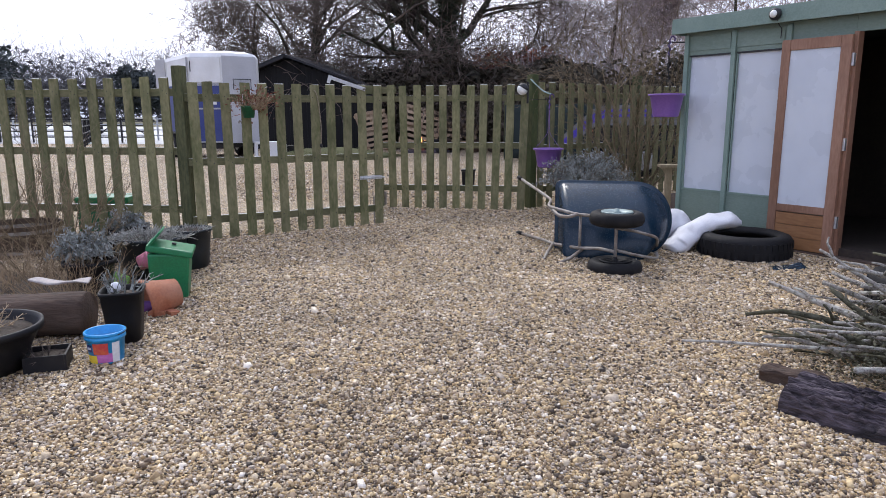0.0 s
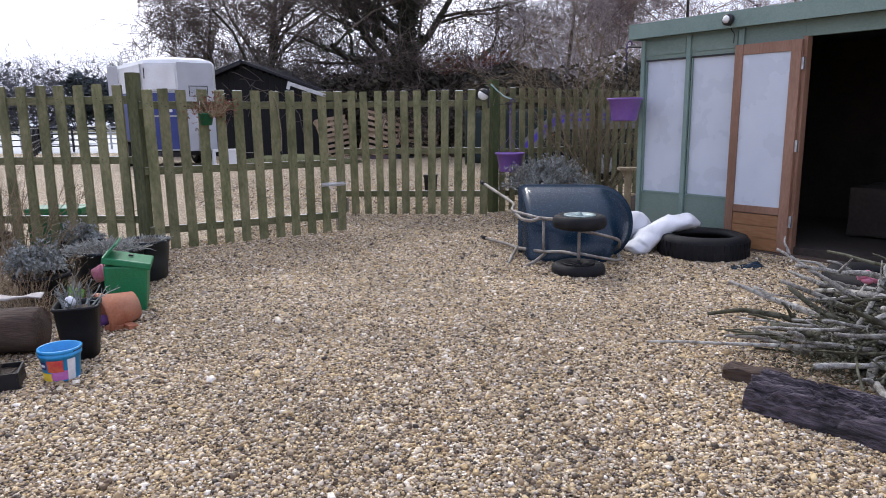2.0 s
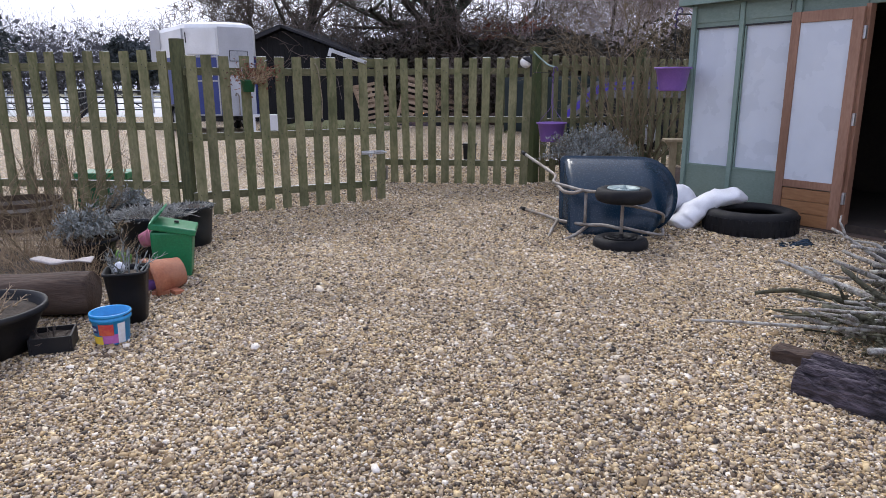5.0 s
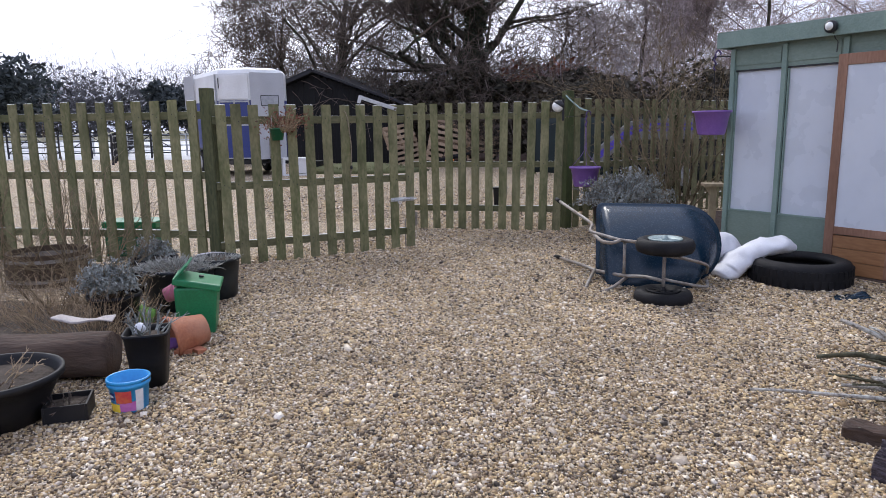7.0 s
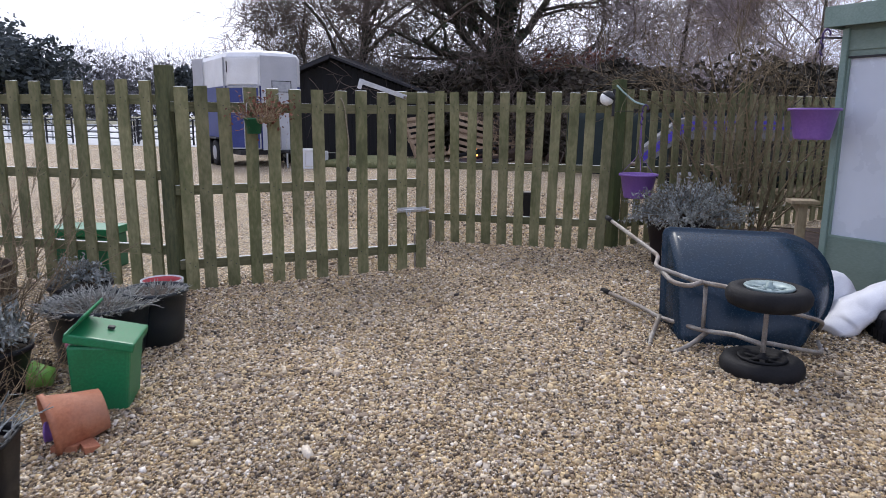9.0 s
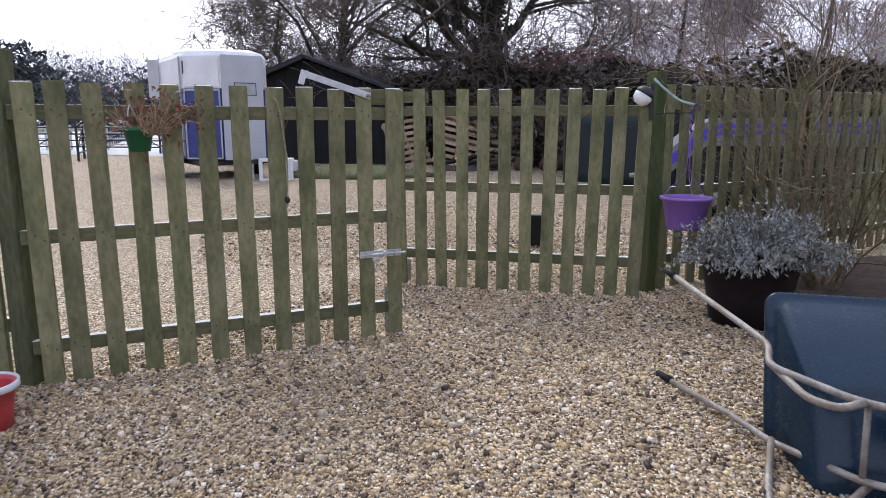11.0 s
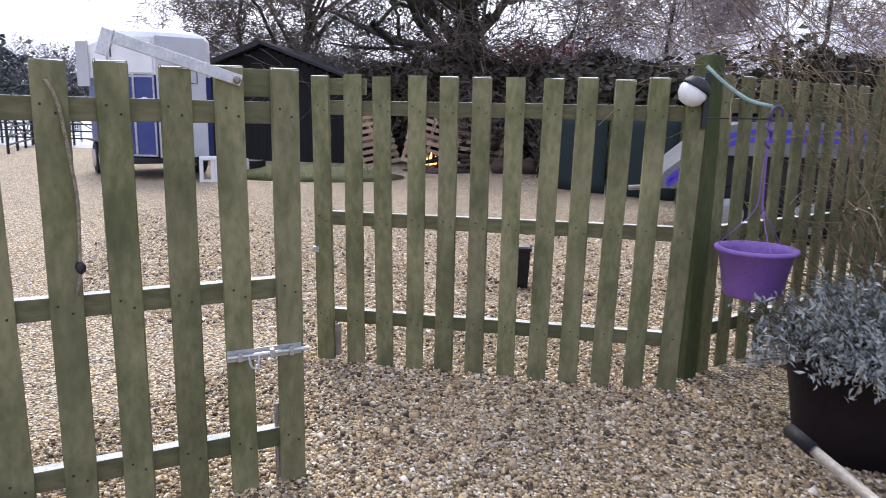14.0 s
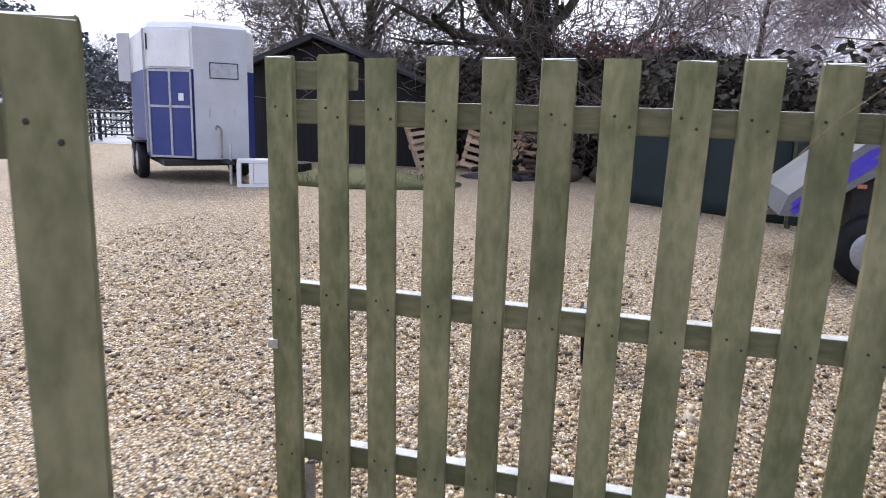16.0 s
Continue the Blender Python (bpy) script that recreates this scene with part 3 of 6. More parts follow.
def gate_fittings():
    pitch = gx[1] - gx[0]
    # left leaf: latch block, throw-over bar, bolt, drop bolt
    part("latch_block", box(gx[10] - 0.04, gx[11] + 0.02, 0.003, 0.04, 1.41, 1.50, 0.004), "rail", gate_l, "short timber block at the gate top")
    bm = bmesh.new()
    tip = Vector((gx[10] - 2.75 * pitch, -0.03, 1.57))
    root = Vector((gx[10] + 0.03, -0.03, 1.457))
    ang = math.atan2(root.z - tip.z, root.x - tip.x)
    m = Matrix.Translation(tip) @ Matrix.Rotation(-ang, 4, "Y")
    ln = (root - tip).length
    box(0, ln, -0.004, 0.004, -0.018, 0.018, 0.002, bm, m)
    box(0.0, 0.008, -0.004, 0.05, -0.022, 0.022, 0.002, bm, m)
    box(-0.03, 0.004, -0.004, 0.004, -0.06, 0.018, 0.002, bm, m)
    bar = part("throw_over_bar", bm, "galv", gate_l, "galvanised flat steel bar")
    part("pivot_bolt", lathe([(0.012, 0), (0.012, 0.012), (0.006, 0.016)], 10, None, Matrix.Translation((root.x - 0.015, -0.034, root.z + 0.002)) @ Matrix.Rotation(radians(90), 4, "X")), "dull_steel", bar)
    bm = bmesh.new()
    zb = 0.535
    box(gx[10] - 0.05, gx[11] + 0.035, -0.026, -0.02, zb - 0.02, zb + 0.02, 0.001, bm)
    tube([(gx[10] - 0.05, -0.036, zb), (gx[11] + 0.06, -0.036, zb)], 0.008, 8, bm)
    for x in (gx[10] - 0.01, gx[10] + 0.1, gx[11] - 0.005):
        box(x - 0.008, x + 0.008, -0.048, -0.02, zb - 0.016, zb + 0.016, 0.002, bm)
    bolt = part("slide_bolt", bm, "galv", gate_l, "galvanised slide bolt")
    part("bolt_loop", tube([(gx[10] + 0.02, -0.045, zb), (gx[10] + 0.025, -0.055, zb - 0.04), (gx[10] + 0.05, -0.055, zb - 0.045), (gx[10] + 0.055, -0.045, zb)], 0.005, 6), "galv", bolt)
    part("drop_bolt", tube([(gx[11] - 0.05, 0.02, 0.32), (gx[11] - 0.05, 0.02, 0.02)], 0.009, 8), "dull_steel", gate_l, "thin steel drop bolt")
    # right leaf: latch block, catch, drop bolt
    part("latch_block", box(hx[0] - 0.02, hx[1] + 0.06, 0.003, 0.04, 1.41, 1.49, 0.004), "rail", gate_r, "short timber block at the gate top")
    part("catch_plate", box(hx[0] - 0.055, hx[0] - 0.02, -0.03, -0.02, 0.60, 0.63, 0.002), "galv", gate_r, "small galvanised catch")
    part("drop_bolt", box(hx[0] + 0.055, hx[0] + 0.08, 0.0, 0.03, 0.03, 0.2, 0.003), "dull_steel", gate_r, "steel drop bolt at the foot")


gate_fittings()


def rope(name, pts, r, mat, label, m=Matrix()):
    bm = tube(pts, r, 6)
    return solo(name, bm, mat, m, label, "rope", smooth=True)


def gate_rope():
    base = gate_l.matrix_basis
    x = gx[7] + 0.03
    g = thing("hanging_rope", base, "tan rope with a dark knot hanging on the gate", "rope")
    part("cord", tube([(x - 0.05, 0.055, 1.40), (x - 0.03, -0.03, 1.45), (x, -0.03, 1.38), (x + 0.03, -0.03, 1.1), (x + 0.02, -0.03, 0.86), (x + 0.005, -0.03, 0.8)], 0.0055, 7), "rope_tan", g, smooth=True)
    part("knot", roughen(lathe([(0.006, -0.02), (0.013, -0.01), (0.015, 0.006), (0.008, 0.02)], 10, None, Matrix.Translation((x + 0.022, -0.03, 0.885))), 0.004, 60), "black_metal", g, smooth=True)


gate_rope()


# ---- shed ----
SHED = pose(1.94, 7.50, -0.015, 0, 0, math.degrees(math.atan2(-0.735, 0.68)))


def build_shed():
    """Local x runs along the front, y into the shed."""
    g = thing("shed", SHED, "sage green timber shed with frosted glazing and an open doorway", "shed")
    H, L, D = 2.035, 3.6, 2.2
    # a plinth, a head, a solid bay behind the folded-back door, and the doorway
    part("wall_plinth", box(0, 1.60, 0.0, 0.05, 0.05, 0.50, 0.002), "shed", g)
    part("wall_head", box(0, 1.60, 0.0, 0.05, 1.82, H, 0.002), "shed", g)
    part("wall_bay", box(1.04, 1.60, 0.002, 0.048, 0.50, 1.82, 0.0), "shed", g)
    part("door_head", box(1.602, 2.418, 0.0, 0.05, 1.90, H, 0.002), "shed", g)
    part("wall_bay", box(2.42, L, 0.0, 0.05, 0.05, H, 0.002), "shed", g)
    for k in range(2):
        for y0, z in ((0.002, 1.93),):
            part("cladding_board", box(0.03 + k * 0.52, 0.49 + k * 0.52, -0.008, 0.0, z - 0.07, z + 0.07, 0.003), "shed", g)
    part("side_wall", box(0.0, 0.05, 0.052, D, 0.05, H, 0.0), "shed", g)
    part("side_wall", box(L - 0.05, L, 0.052, D, 0.05, H, 0.0), "shed", g)
    part("back_wall", box(0.052, L - 0.052, D - 0.05, D, 0.05, H, 0.0), "shed", g)
    # Thin sheets and floor whose dark colour stands for the unlit inside.
    part("lining", box(0.056, 0.06, 0.06, D - 0.06, 0.08, H, 0.0), "shade_in", g, "bare lining with the shed's shade in its colour")
    part("lining", box(0.07, L - 0.07, D - 0.07, D - 0.06, 0.08, H, 0.0), "shade_in", g, "bare lining with the shed's shade in its colour")
    part("floor_deck", box(0.052, L - 0.052, 0.01, D - 0.052, 0.03, 0.125, 0.0), "shade_in", g, "boarded floor with the shed's shade in its colour")
    part("roof", prism([(-0.08, H + 0.005), (L + 0.08, H + 0.005), (L + 0.08, H + 0.05), (-0.08, H + 0.05)], -0.08, D + 0.08), "felt", g, "felt roof")
    part("fascia", box(-0.10, L + 0.1, -0.11, -0.085, H - 0.01, H + 0.135, 0.004), "shed_trim", g, "sage green fascia board")
    part("fascia", box(-0.10, -0.082, -0.083, D + 0.1, H - 0.01, H + 0.12, 0.003), "shed_trim", g, "sage green fascia board")
    for x in (0.0, 0.51, 1.035):
        part("batten", box(x, x + 0.045, -0.028, -0.001, 0.05, H - 0.02, 0.004), "shed_trim", g, "upright cover batten")
    for k, x in enumerate((0.048, 0.560)):
        win = part("window", box(x, x + 0.458, 0.018, 0.032, 0.50, 1.82, 0.0), "glazing", g, "frosted white pane")
        part("sill_bead", box(x, x + 0.458, -0.006, 0.016, 0.50, 0.515, 0.002), "shed_trim", win)
        part("head_bead", box(x, x + 0.458, -0.006, 0.016, 1.805, 1.82, 0.002), "black_metal", win)
        part("side_bead", box(x, x + 0.012, -0.006, 0.016, 0.515, 1.805, 0.002), "shed_trim", win)
    # folded-back door leaf, hinged at the doorway
    x0, x1, z0, z1 = 1.035, 1.615, 0.075, 1.875
    d = part("door", box(x0 + 0.075, x1 - 0.085, -0.072, -0.06, 0.46, z1 - 0.09, 0.0), "glazing", g, "frosted pane in an orange timber door")
    part("door_stile", box(x0, x0 + 0.075, -0.085, -0.045, z0, z1, 0.004), "door_wood", d)
    part("door_stile", box(x1 - 0.085, x1, -0.085, -0.045, z0, z1, 0.004), "door_wood", d)
    part("top_rail", box(x0 + 0.076, x1 - 0.086, -0.083, -0.047, z1 - 0.09, z1, 0.004), "door_wood", d)
    part("mid_rail", box(x0 + 0.076, x1 - 0.086, -0.083, -0.047, 0.40, 0.465, 0.004), "door_wood", d)
    for k in range(3):
        part("door_board", box(x0 + 0.076, x1 - 0.086, -0.078, -0.052, z0 + 0.107 * k, z0 + 0.107 * k + 0.104, 0.004), "door_panel", d)
    for z in (0.35, 1.0, 1.68):
        part("hinge", box(x1 - 0.004, x1 + 0.02, -0.07, -0.012, z - 0.05, z + 0.05, 0.002), "galv", d)
    part("door_jamb", box(1.602, 1.64, -0.04, 0.05, 0.05, 1.90, 0.004), "door_wood", g)
    part("door_jamb", box(2.42, 2.46, -0.03, -0.001, 0.05, 1.90, 0.004), "shed_trim", g)
    part("threshold", box(0.9, 2.7, -0.12, -0.03, 0.0, 0.07, 0.006), "sleeper", g, "worn timber threshold beam")
    lamp = part("bulkhead_light", lathe([(0.035, 0), (0.05, 0.01), (0.052, 0.04), (0.04, 0.055), (0.01, 0.06)], 16, None,
                Matrix.Translation((0.98, -0.112, H + 0.06)) @ Matrix.Rotation(radians(90), 4, "X")), "black_metal", g, "small dark wall lamp with a clear lens", True)
    part("lens", lathe([(0.03, 0), (0.034, 0.006), (0.02, 0.02), (0.002, 0.024)], 14, None, Matrix.Translation((0.98, -0.165, H + 0.06)) @ Matrix.Rotation(radians(90), 4, "X")), "lamp_glass", lamp, "", True)
    part("lamp_wire", tube([(0.99, -0.115, H + 0.02), (0.995, -0.09, H - 0.03), (0.99, -0.03, H - 0.05), (0.985, -0.03, 1.9)], 0.004, 6), "black_metal", g, "thin black wire")
    part("corner_bracket", tube([(0.0, -0.03, 1.95), (-0.18, -0.03, 1.97), (-0.2, -0.03, 1.93)], 0.008, 6), "black_metal", g, "black hanging bracket")


build_shed()


def clutter_in_shed():
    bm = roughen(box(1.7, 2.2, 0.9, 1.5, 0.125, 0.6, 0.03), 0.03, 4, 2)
    solo("storage_box", bm, "shade_in", SHED, "box in the unlit shed, coloured dark for shade", "box")


clutter_in_shed()


# ---- pots and planters ----
def pot_profile(r0, r1, h, rim=0.012, t=0.01):
    return [(r0 * 0.3, 0.0), (r0, 0.0), (r0 + (r1 - r0) * 0.5, h * 0.5), (r1, h - rim * 2.4), (r1 + rim, h - rim * 2.2), (r1 + rim, h), (r1 - t * 0.2, h),
            (r1 - t, h - 0.02), (r0 - t, t), (0.002, t)]


def pot(name, at, r0, r1, h, mat, label, category="plant pot", fill=None, tilt=(0, 0, 0), rim=0.012, group="", sx=1.0, sy=1.0, square=0):
    g = thing(name, pose(*at, *tilt), label, category, group)
    part("body", lathe(pot_profile(r0, r1, h, rim), 40, None, None, sx, sy, False, square), mat, g, "", True)
    if fill is not None:
        zf = h * fill
        rf = r0 + (r1 - r0) * fill - 0.014
        bm = lathe([(rf, zf - 0.03), (rf, zf - 0.004), (rf * 0.6, zf + 0.012), (0.004, zf + 0.018)], 24, None, None, sx, sy)
        part("soil", roughen(bm, 0.008, 18), "soil", g, "dark potting soil", True)
    return g


def stalks(parent, name, n, centre, rad, h, r, mat, seed, bend=0.4, kids=0, label="", lean=(0, 0)):
    rng = np.random.default_rng(seed)
    segs = []
    for _ in range(n):
        a, q = rng.uniform(0, 2 * math.pi), rad * math.sqrt(rng.uniform())
        p = np.array([centre[0] + q * math.cos(a), centre[1] + q * math.sin(a), centre[2]])
        d = np.array([math.cos(a) * bend * q / max(rad, 1e-6) + lean[0], math.sin(a) * bend * q / max(rad, 1e-6) + lean[1], 1.0]) + rng.normal(scale=0.12, size=3)
        ln = h * rng.uniform(0.55, 1.1)
        k = 3
        rr = r
        for j in range(k):
            d = d + rng.normal(scale=0.2, size=3)
            d /= np.linalg.norm(d)
            e = p + d * ln / k
            segs.append((p, e, rr, rr * 0.75))
            for _ in range(kids):
                w = d + rng.normal(scale=0.6, size=3)
                w /= np.linalg.norm(w)
                s = p + (e - p) * rng.uniform(0.2, 1)
                segs.append((s, s + w * ln * rng.uniform(0.12, 0.3), rr * 0.6, rr * 0.3))
            p, rr = e, rr * 0.75
    ob = new(name, sticks(name, segs, mat))
    ob.parent = parent
    return tagged(ob, label, kind="stuff")


def bush(parent, name, centre, radii, n, size, mat, seed, label=""):
    """Upright grey-green sprigs filling a rounded clump with gaps."""
    rng = np.random.default_rng(seed)
    segs, cs = [], []
    for _ in range(n):
        v = rng.normal(size=3)
        v /= np.linalg.norm(v)
        v[2] = abs(v[2]) * 0.95 - 0.15
        q = rng.uniform(0.35, 1.0) ** 0.6
        p0 = np.array(centre) + v * np.array(radii) * q * 0.45 * np.array([1, 1, 0.4])
        p1 = np.array(centre) + v * np.array(radii) * q * (1 + 0.55 * noise.noise(Vector(v * 2.6) + Vector((seed, 0, 0))))
        segs.append((p0, p1, 0.004, 0.002))
        for t in rng.uniform(0.4, 1.1, 14):
            cs.append(p0 + (p1 - p0) * t + rng.normal(scale=0.012, size=3))
    st = new("stem_growth", sticks("stem_growth", segs, "shrub_stem"))
    st.parent = parent
    ob = new(name, leaves(name, np.array(cs), size, mat, rng, 1.8, 0.34))
    ob.parent = parent
    return tagged(ob, label)


def planters_left():
    g = pot("bowl_planter", (-2.19, 3.02, 0), 0.2, 0.29, 0.235, "black_pot", "wide black plastic bowl planter with dead stalks", fill=0.82, rim=0.014)
    stalks(g, "dead_growth", 26, (0, 0, 0.2), 0.2, 0.14, 0.004, "straw", 3, 1.6, 2, "grey dead stalks")
    stalks(g, "cut_stem", 3, (0.02, 0.0, 0.2), 0.06, 0.16, 0.010, "branch", 5, 0.5, 0, "cut woody stem")
    g = thing("seed_tray", pose(-1.89, 3.13, 0, 0, 0, 28), "small square black seed tray with withered plants", "tray")
    bm = box(-0.085, 0.085, -0.085, 0.085, 0.0, 0.008, 0.0)
    for x0, x1, y0, y1 in ((-0.095, -0.085, -0.095, 0.095), (0.085, 0.095, -0.095, 0.095), (-0.085, 0.085, -0.095, -0.085), (-0.085, 0.085, 0.085, 0.095)):
        box(x0, x1, y0, y1, 0.0, 0.085, 0.002, bm)
    part("body", bm, "black_pot", g)
    part("soil", roughen(box(-0.084, 0.084, -0.084, 0.084, 0.01, 0.06, 0.0), 0.012, 20, 4), "soil", g)
    stalks(g, "withered_growth", 24, (0, 0, 0.05), 0.09, 0.09, 0.003, "twig", 8, 1.5, 1)
    g = thing("small_bucket", pose(-1.66, 3.26, 0, 0, 0, -20), "small sky-blue plastic bucket with a printed fruit label", "bucket")
    part("body", lathe([(0.02, 0), (0.076, 0.0), (0.080, 0.006), (0.091, 0.125), (0.098, 0.126), (0.098, 0.14), (0.094, 0.142), (0.094, 0.146), (0.1, 0.148), (0.1, 0.16), (0.095, 0.163),
                        (0.089, 0.158), (0.074, 0.01), (0.002, 0.008)], 36), "blue", g, "", True)
    part("handle", tube([(-0.1, 0.0, 0.15), (-0.09, 0.05, 0.152), (-0.05, 0.09, 0.154), (0, 0.104, 0.156), (0.05, 0.09, 0.154), (0.09, 0.05, 0.152), (0.1, 0, 0.15)], 0.003, 6), "black_metal", g, "thin wire handle")

    def patch(name, a0, a1, z0, z1, mat, lift):
        bm = bmesh.new()
        n = 10
        lo, hi = [], []
        for k in range(n + 1):
            a = radians(a0 + (a1 - a0) * k / n)
            for z, row in ((z0, lo), (z1, hi)):
                r = 0.080 + 0.011 * (z - 0.006) / 0.119 + lift
                row.append(bm.verts.new((r * math.cos(a), r * math.sin(a), z)))
        for k in range(n):
            bm.faces.new((lo[k], lo[k + 1], hi[k + 1], hi[k]))
        part(name, bm, mat, g, "", True)
    patch("label_band", -125, -68, 0.008, 0.05, "label_yellow", 0.0012)
    patch("label_band", -68, -18, 0.012, 0.06, "label_pink", 0.0012)
    patch("label_band", -78, -30, 0.055, 0.115, "label_red", 0.0014)
    patch("label_band", -18, 8, 0.008, 0.115, "white", 0.0012)
    patch("label_badge", -108, -82, 0.068, 0.105, "label_navy", 0.0016)
    patch("label_badge", -104, -86, 0.08, 0.093, "white", 0.0022)
    g = pot("plant_pot", (-1.75, 3.57, 0), 0.082, 0.108, 0.295, "black_pot", "tall square black plastic pot with dry woody stems", fill=0.9, rim=0.006, square=6, tilt=(0, 0, 25))
    stalks(g, "dry_growth", 26, (0, 0, 0.26), 0.08, 0.17, 0.006, "lavender", 12, 0.9, 2, "dry greyish stems")
    part("pale_ball", roughen(lathe([(0.004, -0.03), (0.026, -0.018), (0.03, 0.004), (0.018, 0.026), (0.003, 0.032)], 14, None, Matrix.Translation((-0.03, -0.02, 0.31))), 0.006, 30), "bag", g, "scrunched white tag", True)
    # timber log edging
    g = thing("log_edging", pose(-2.05, 3.77, 0, 0, 0, 193), "old cracked brown timber log edging the bed", "log")
    bm = lathe([(0.118, 0.0), (0.122, 0.02), (0.125, 0.5), (0.12, 1.3), (0.122, 1.9), (0.11, 1.93)], 22, None, Matrix.Translation((0, 0.12, 0.118)) @ Matrix.Rotation(radians(90), 4, "Y"))
    bmesh.ops.subdivide_edges(bm, edges=[e for e in bm.edges if abs((e.verts[0].co - e.verts[1].co).x) > 0.2], cuts=7)
    for v in bm.verts:
        v.co += 0.018 * noise.noise_vector(Vector((v.co.x * 2.5, v.co.y * 12, v.co.z * 12)))
        v.co.z = max(v.co.z, 0.0)
    part("log", bm, "sleeper", g, "", True)
    bm = bmesh.new()
    box(-0.22, 0.12, 0.03, 0.13, 0.238, 0.25, 0.004, bm)
    bmesh.ops.subdivide_edges(bm, edges=bm.edges[:], cuts=5, use_grid_fill=True)
    for v in bm.verts:
        v.co += 0.028 * noise.noise_vector(v.co * 7) + Vector((0, 0, 0.012 * math.sin(v.co.x * 20)))
    solo("fleece_strip", bm, "fleece", pose(-2.24, 3.74, 0.012, 0, 0, 13), "pale crumpled fleece draped along the log", "fabric", smooth=True)
    # bed with dead grass behind the log
    g = thing("dead_grass_clump", pose(-2.74, 4.19, 0), "clump of tan dead grass and seed heads", "plant")
    for k, (x, y) in enumerate(((0, 0), (0.28, -0.1), (-0.3, 0.1), (0.2, 0.3), (-0.6, -0.05), (-0.45, 0.45))):
        stalks(g, "stalk_tuft", 75, (x, y, 0.0), 0.17, 0.37, 0.0026, "straw", 20 + k, 0.8, 2)
    bm = roughen(box(-1.2, 0.3, -0.3, 0.5, 0.0, 0.10, 0.02), 0.03, 4, 6)
    solo("soil_bed", bm, "soil", pose(-2.77, 4.19, 0), "dark soil in the raised bed", "soil", smooth=True)
    # lavender pot
    g = pot("plant_pot", (-2.55, 4.42, 0), 0.12, 0.16, 0.26, "black_pot", "black pot with a grey-green heather bush", fill=0.9)
    bush(g, "foliage", (-0.02, 0, 0.31), (0.22, 0.21, 0.2), 250, 0.016, "lavender", 31, "grey-green sprigs")
    g = pot("plant_pot", (-2.94, 5.47, 0), 0.14, 0.18, 0.30, "black_pot", "black pot with a trailing grey shrub", fill=0.9)
    bush(g, "foliage", (0, 0, 0.32), (0.2, 0.18, 0.16), 90, 0.016, "lavender", 33, "grey-green sprigs")
    # terracotta pot on its side
    g = pot("terracotta_pot", (-1.80, 4.22, 0.11), 0.088, 0.13, 0.22, "terracotta", "terracotta pot lying on its side", tilt=(0, -97, 52), rim=0.010)
    g = pot("plant_pot", (-1.92, 4.14, 0.035), 0.03, 0.045, 0.08, "purple", "tiny lilac pot lying on its side", tilt=(0, -95, 30), rim=0.004)
    for k, (x, y, r) in enumerate(((-1.84, 4.04, 20), (-1.76, 4.07, -35))):
        solo("brick_shard", roughen(box(-0.05, 0.05, -0.03, 0.03, 0, 0.03, 0.004), 0.006, 20, 1), "brick", pose(x, y, 0, 0, 0, r), "broken orange brick shard on gravel", "brick", "brick shards")
    # green feed bin, leaning
    g = thing("feed_bin", pose(-2.00, 4.49, 0.0, 0, 3, 24), "bright green plastic bin with a sloping flap lid", "bin")
    bm = box(-0.135, 0.135, -0.14, 0.14, 0.0, 0.325, 0.015)
    for v in bm.verts:
        f = 0.86 + 0.14 * v.co.z / 0.325
        v.co.x *= f
        v.co.y *= f
    part("body", bm, "green_box", g)
    lid = part("lid", box(-0.147, 0.151, -0.152, 0.152, 0.0, 0.045, 0.010), "green_box", g, "", at=pose(0, 0, 0.321, 0, 10, 0))
    part("flap", box(-0.006, 0.006, -0.152, 0.152, 0.0, 0.13, 0.005), "green_box", lid, "", at=pose(-0.14, 0, 0.028, 0, 30, 0))
    part("catch", box(0.0, 0.03, -0.015, 0.015, 0.05, 0.062, 0.003), "black_metal", lid, "dark catch")
    pot("plant_pot", (-2.36, 4.56, 0.07), 0.045, 0.065, 0.1, "lime", "lime green plastic pot tipped over", tilt=(0, -80, 25), rim=0.005)
    pot("plant_pot", (-2.33, 4.66, 0.19), 0.05, 0.065, 0.09, "pink", "pink plastic pot tipped on its side", tilt=(0, 70, 20), rim=0.005)
    # dark tubs by the gate
    g = pot("round_tub", (-2.45, 5.03, 0), 0.215, 0.265, 0.33, "dark_tub", "wide dark green plastic tub with withered growth", "tub", fill=0.94, rim=0.012)
    stalks(g, "withered_growth", 520, (0, 0, 0.30), 0.25, 0.10, 0.005, "withered", 40, 2.4, 2, "pale withered growth")
    g = pot("round_tub", (-2.28, 5.29, 0), 0.14, 0.175, 0.345, "dark_tub", "dark green plastic tub holding pale debris", "tub", fill=0.95, rim=0.01)
    stalks(g, "withered_growth", 150, (0, 0, 0.32), 0.15, 0.07, 0.0045, "withered", 41, 2.4, 1)
    g = pot("small_pot", (-2.63, 5.86, 0), 0.09, 0.12, 0.24, "red", "red plastic pot with a white rim", rim=0.01)
    part("rim_band", lathe([(0.128, 0.218), (0.138, 0.22), (0.138, 0.248), (0.128, 0.25)], 28, ring_shape=True), "white", g, "white rim", True)
    # barrel planter and its bare twigs
    g = thing("barrel_planter", pose(-4.08, 5.66, 0), "weathered half-barrel planter with bare twigs", "planter")
    n = 20
    for k in range(n):
        a = 2 * math.pi * k / n
        bm = box(-0.05, 0.05, -0.012, 0.012, 0.0, 0.30, 0.003)
        for v in bm.verts:
            v.co.x *= 0.88 + 0.12 * math.sin(math.pi * min(1, v.co.z / 0.5))
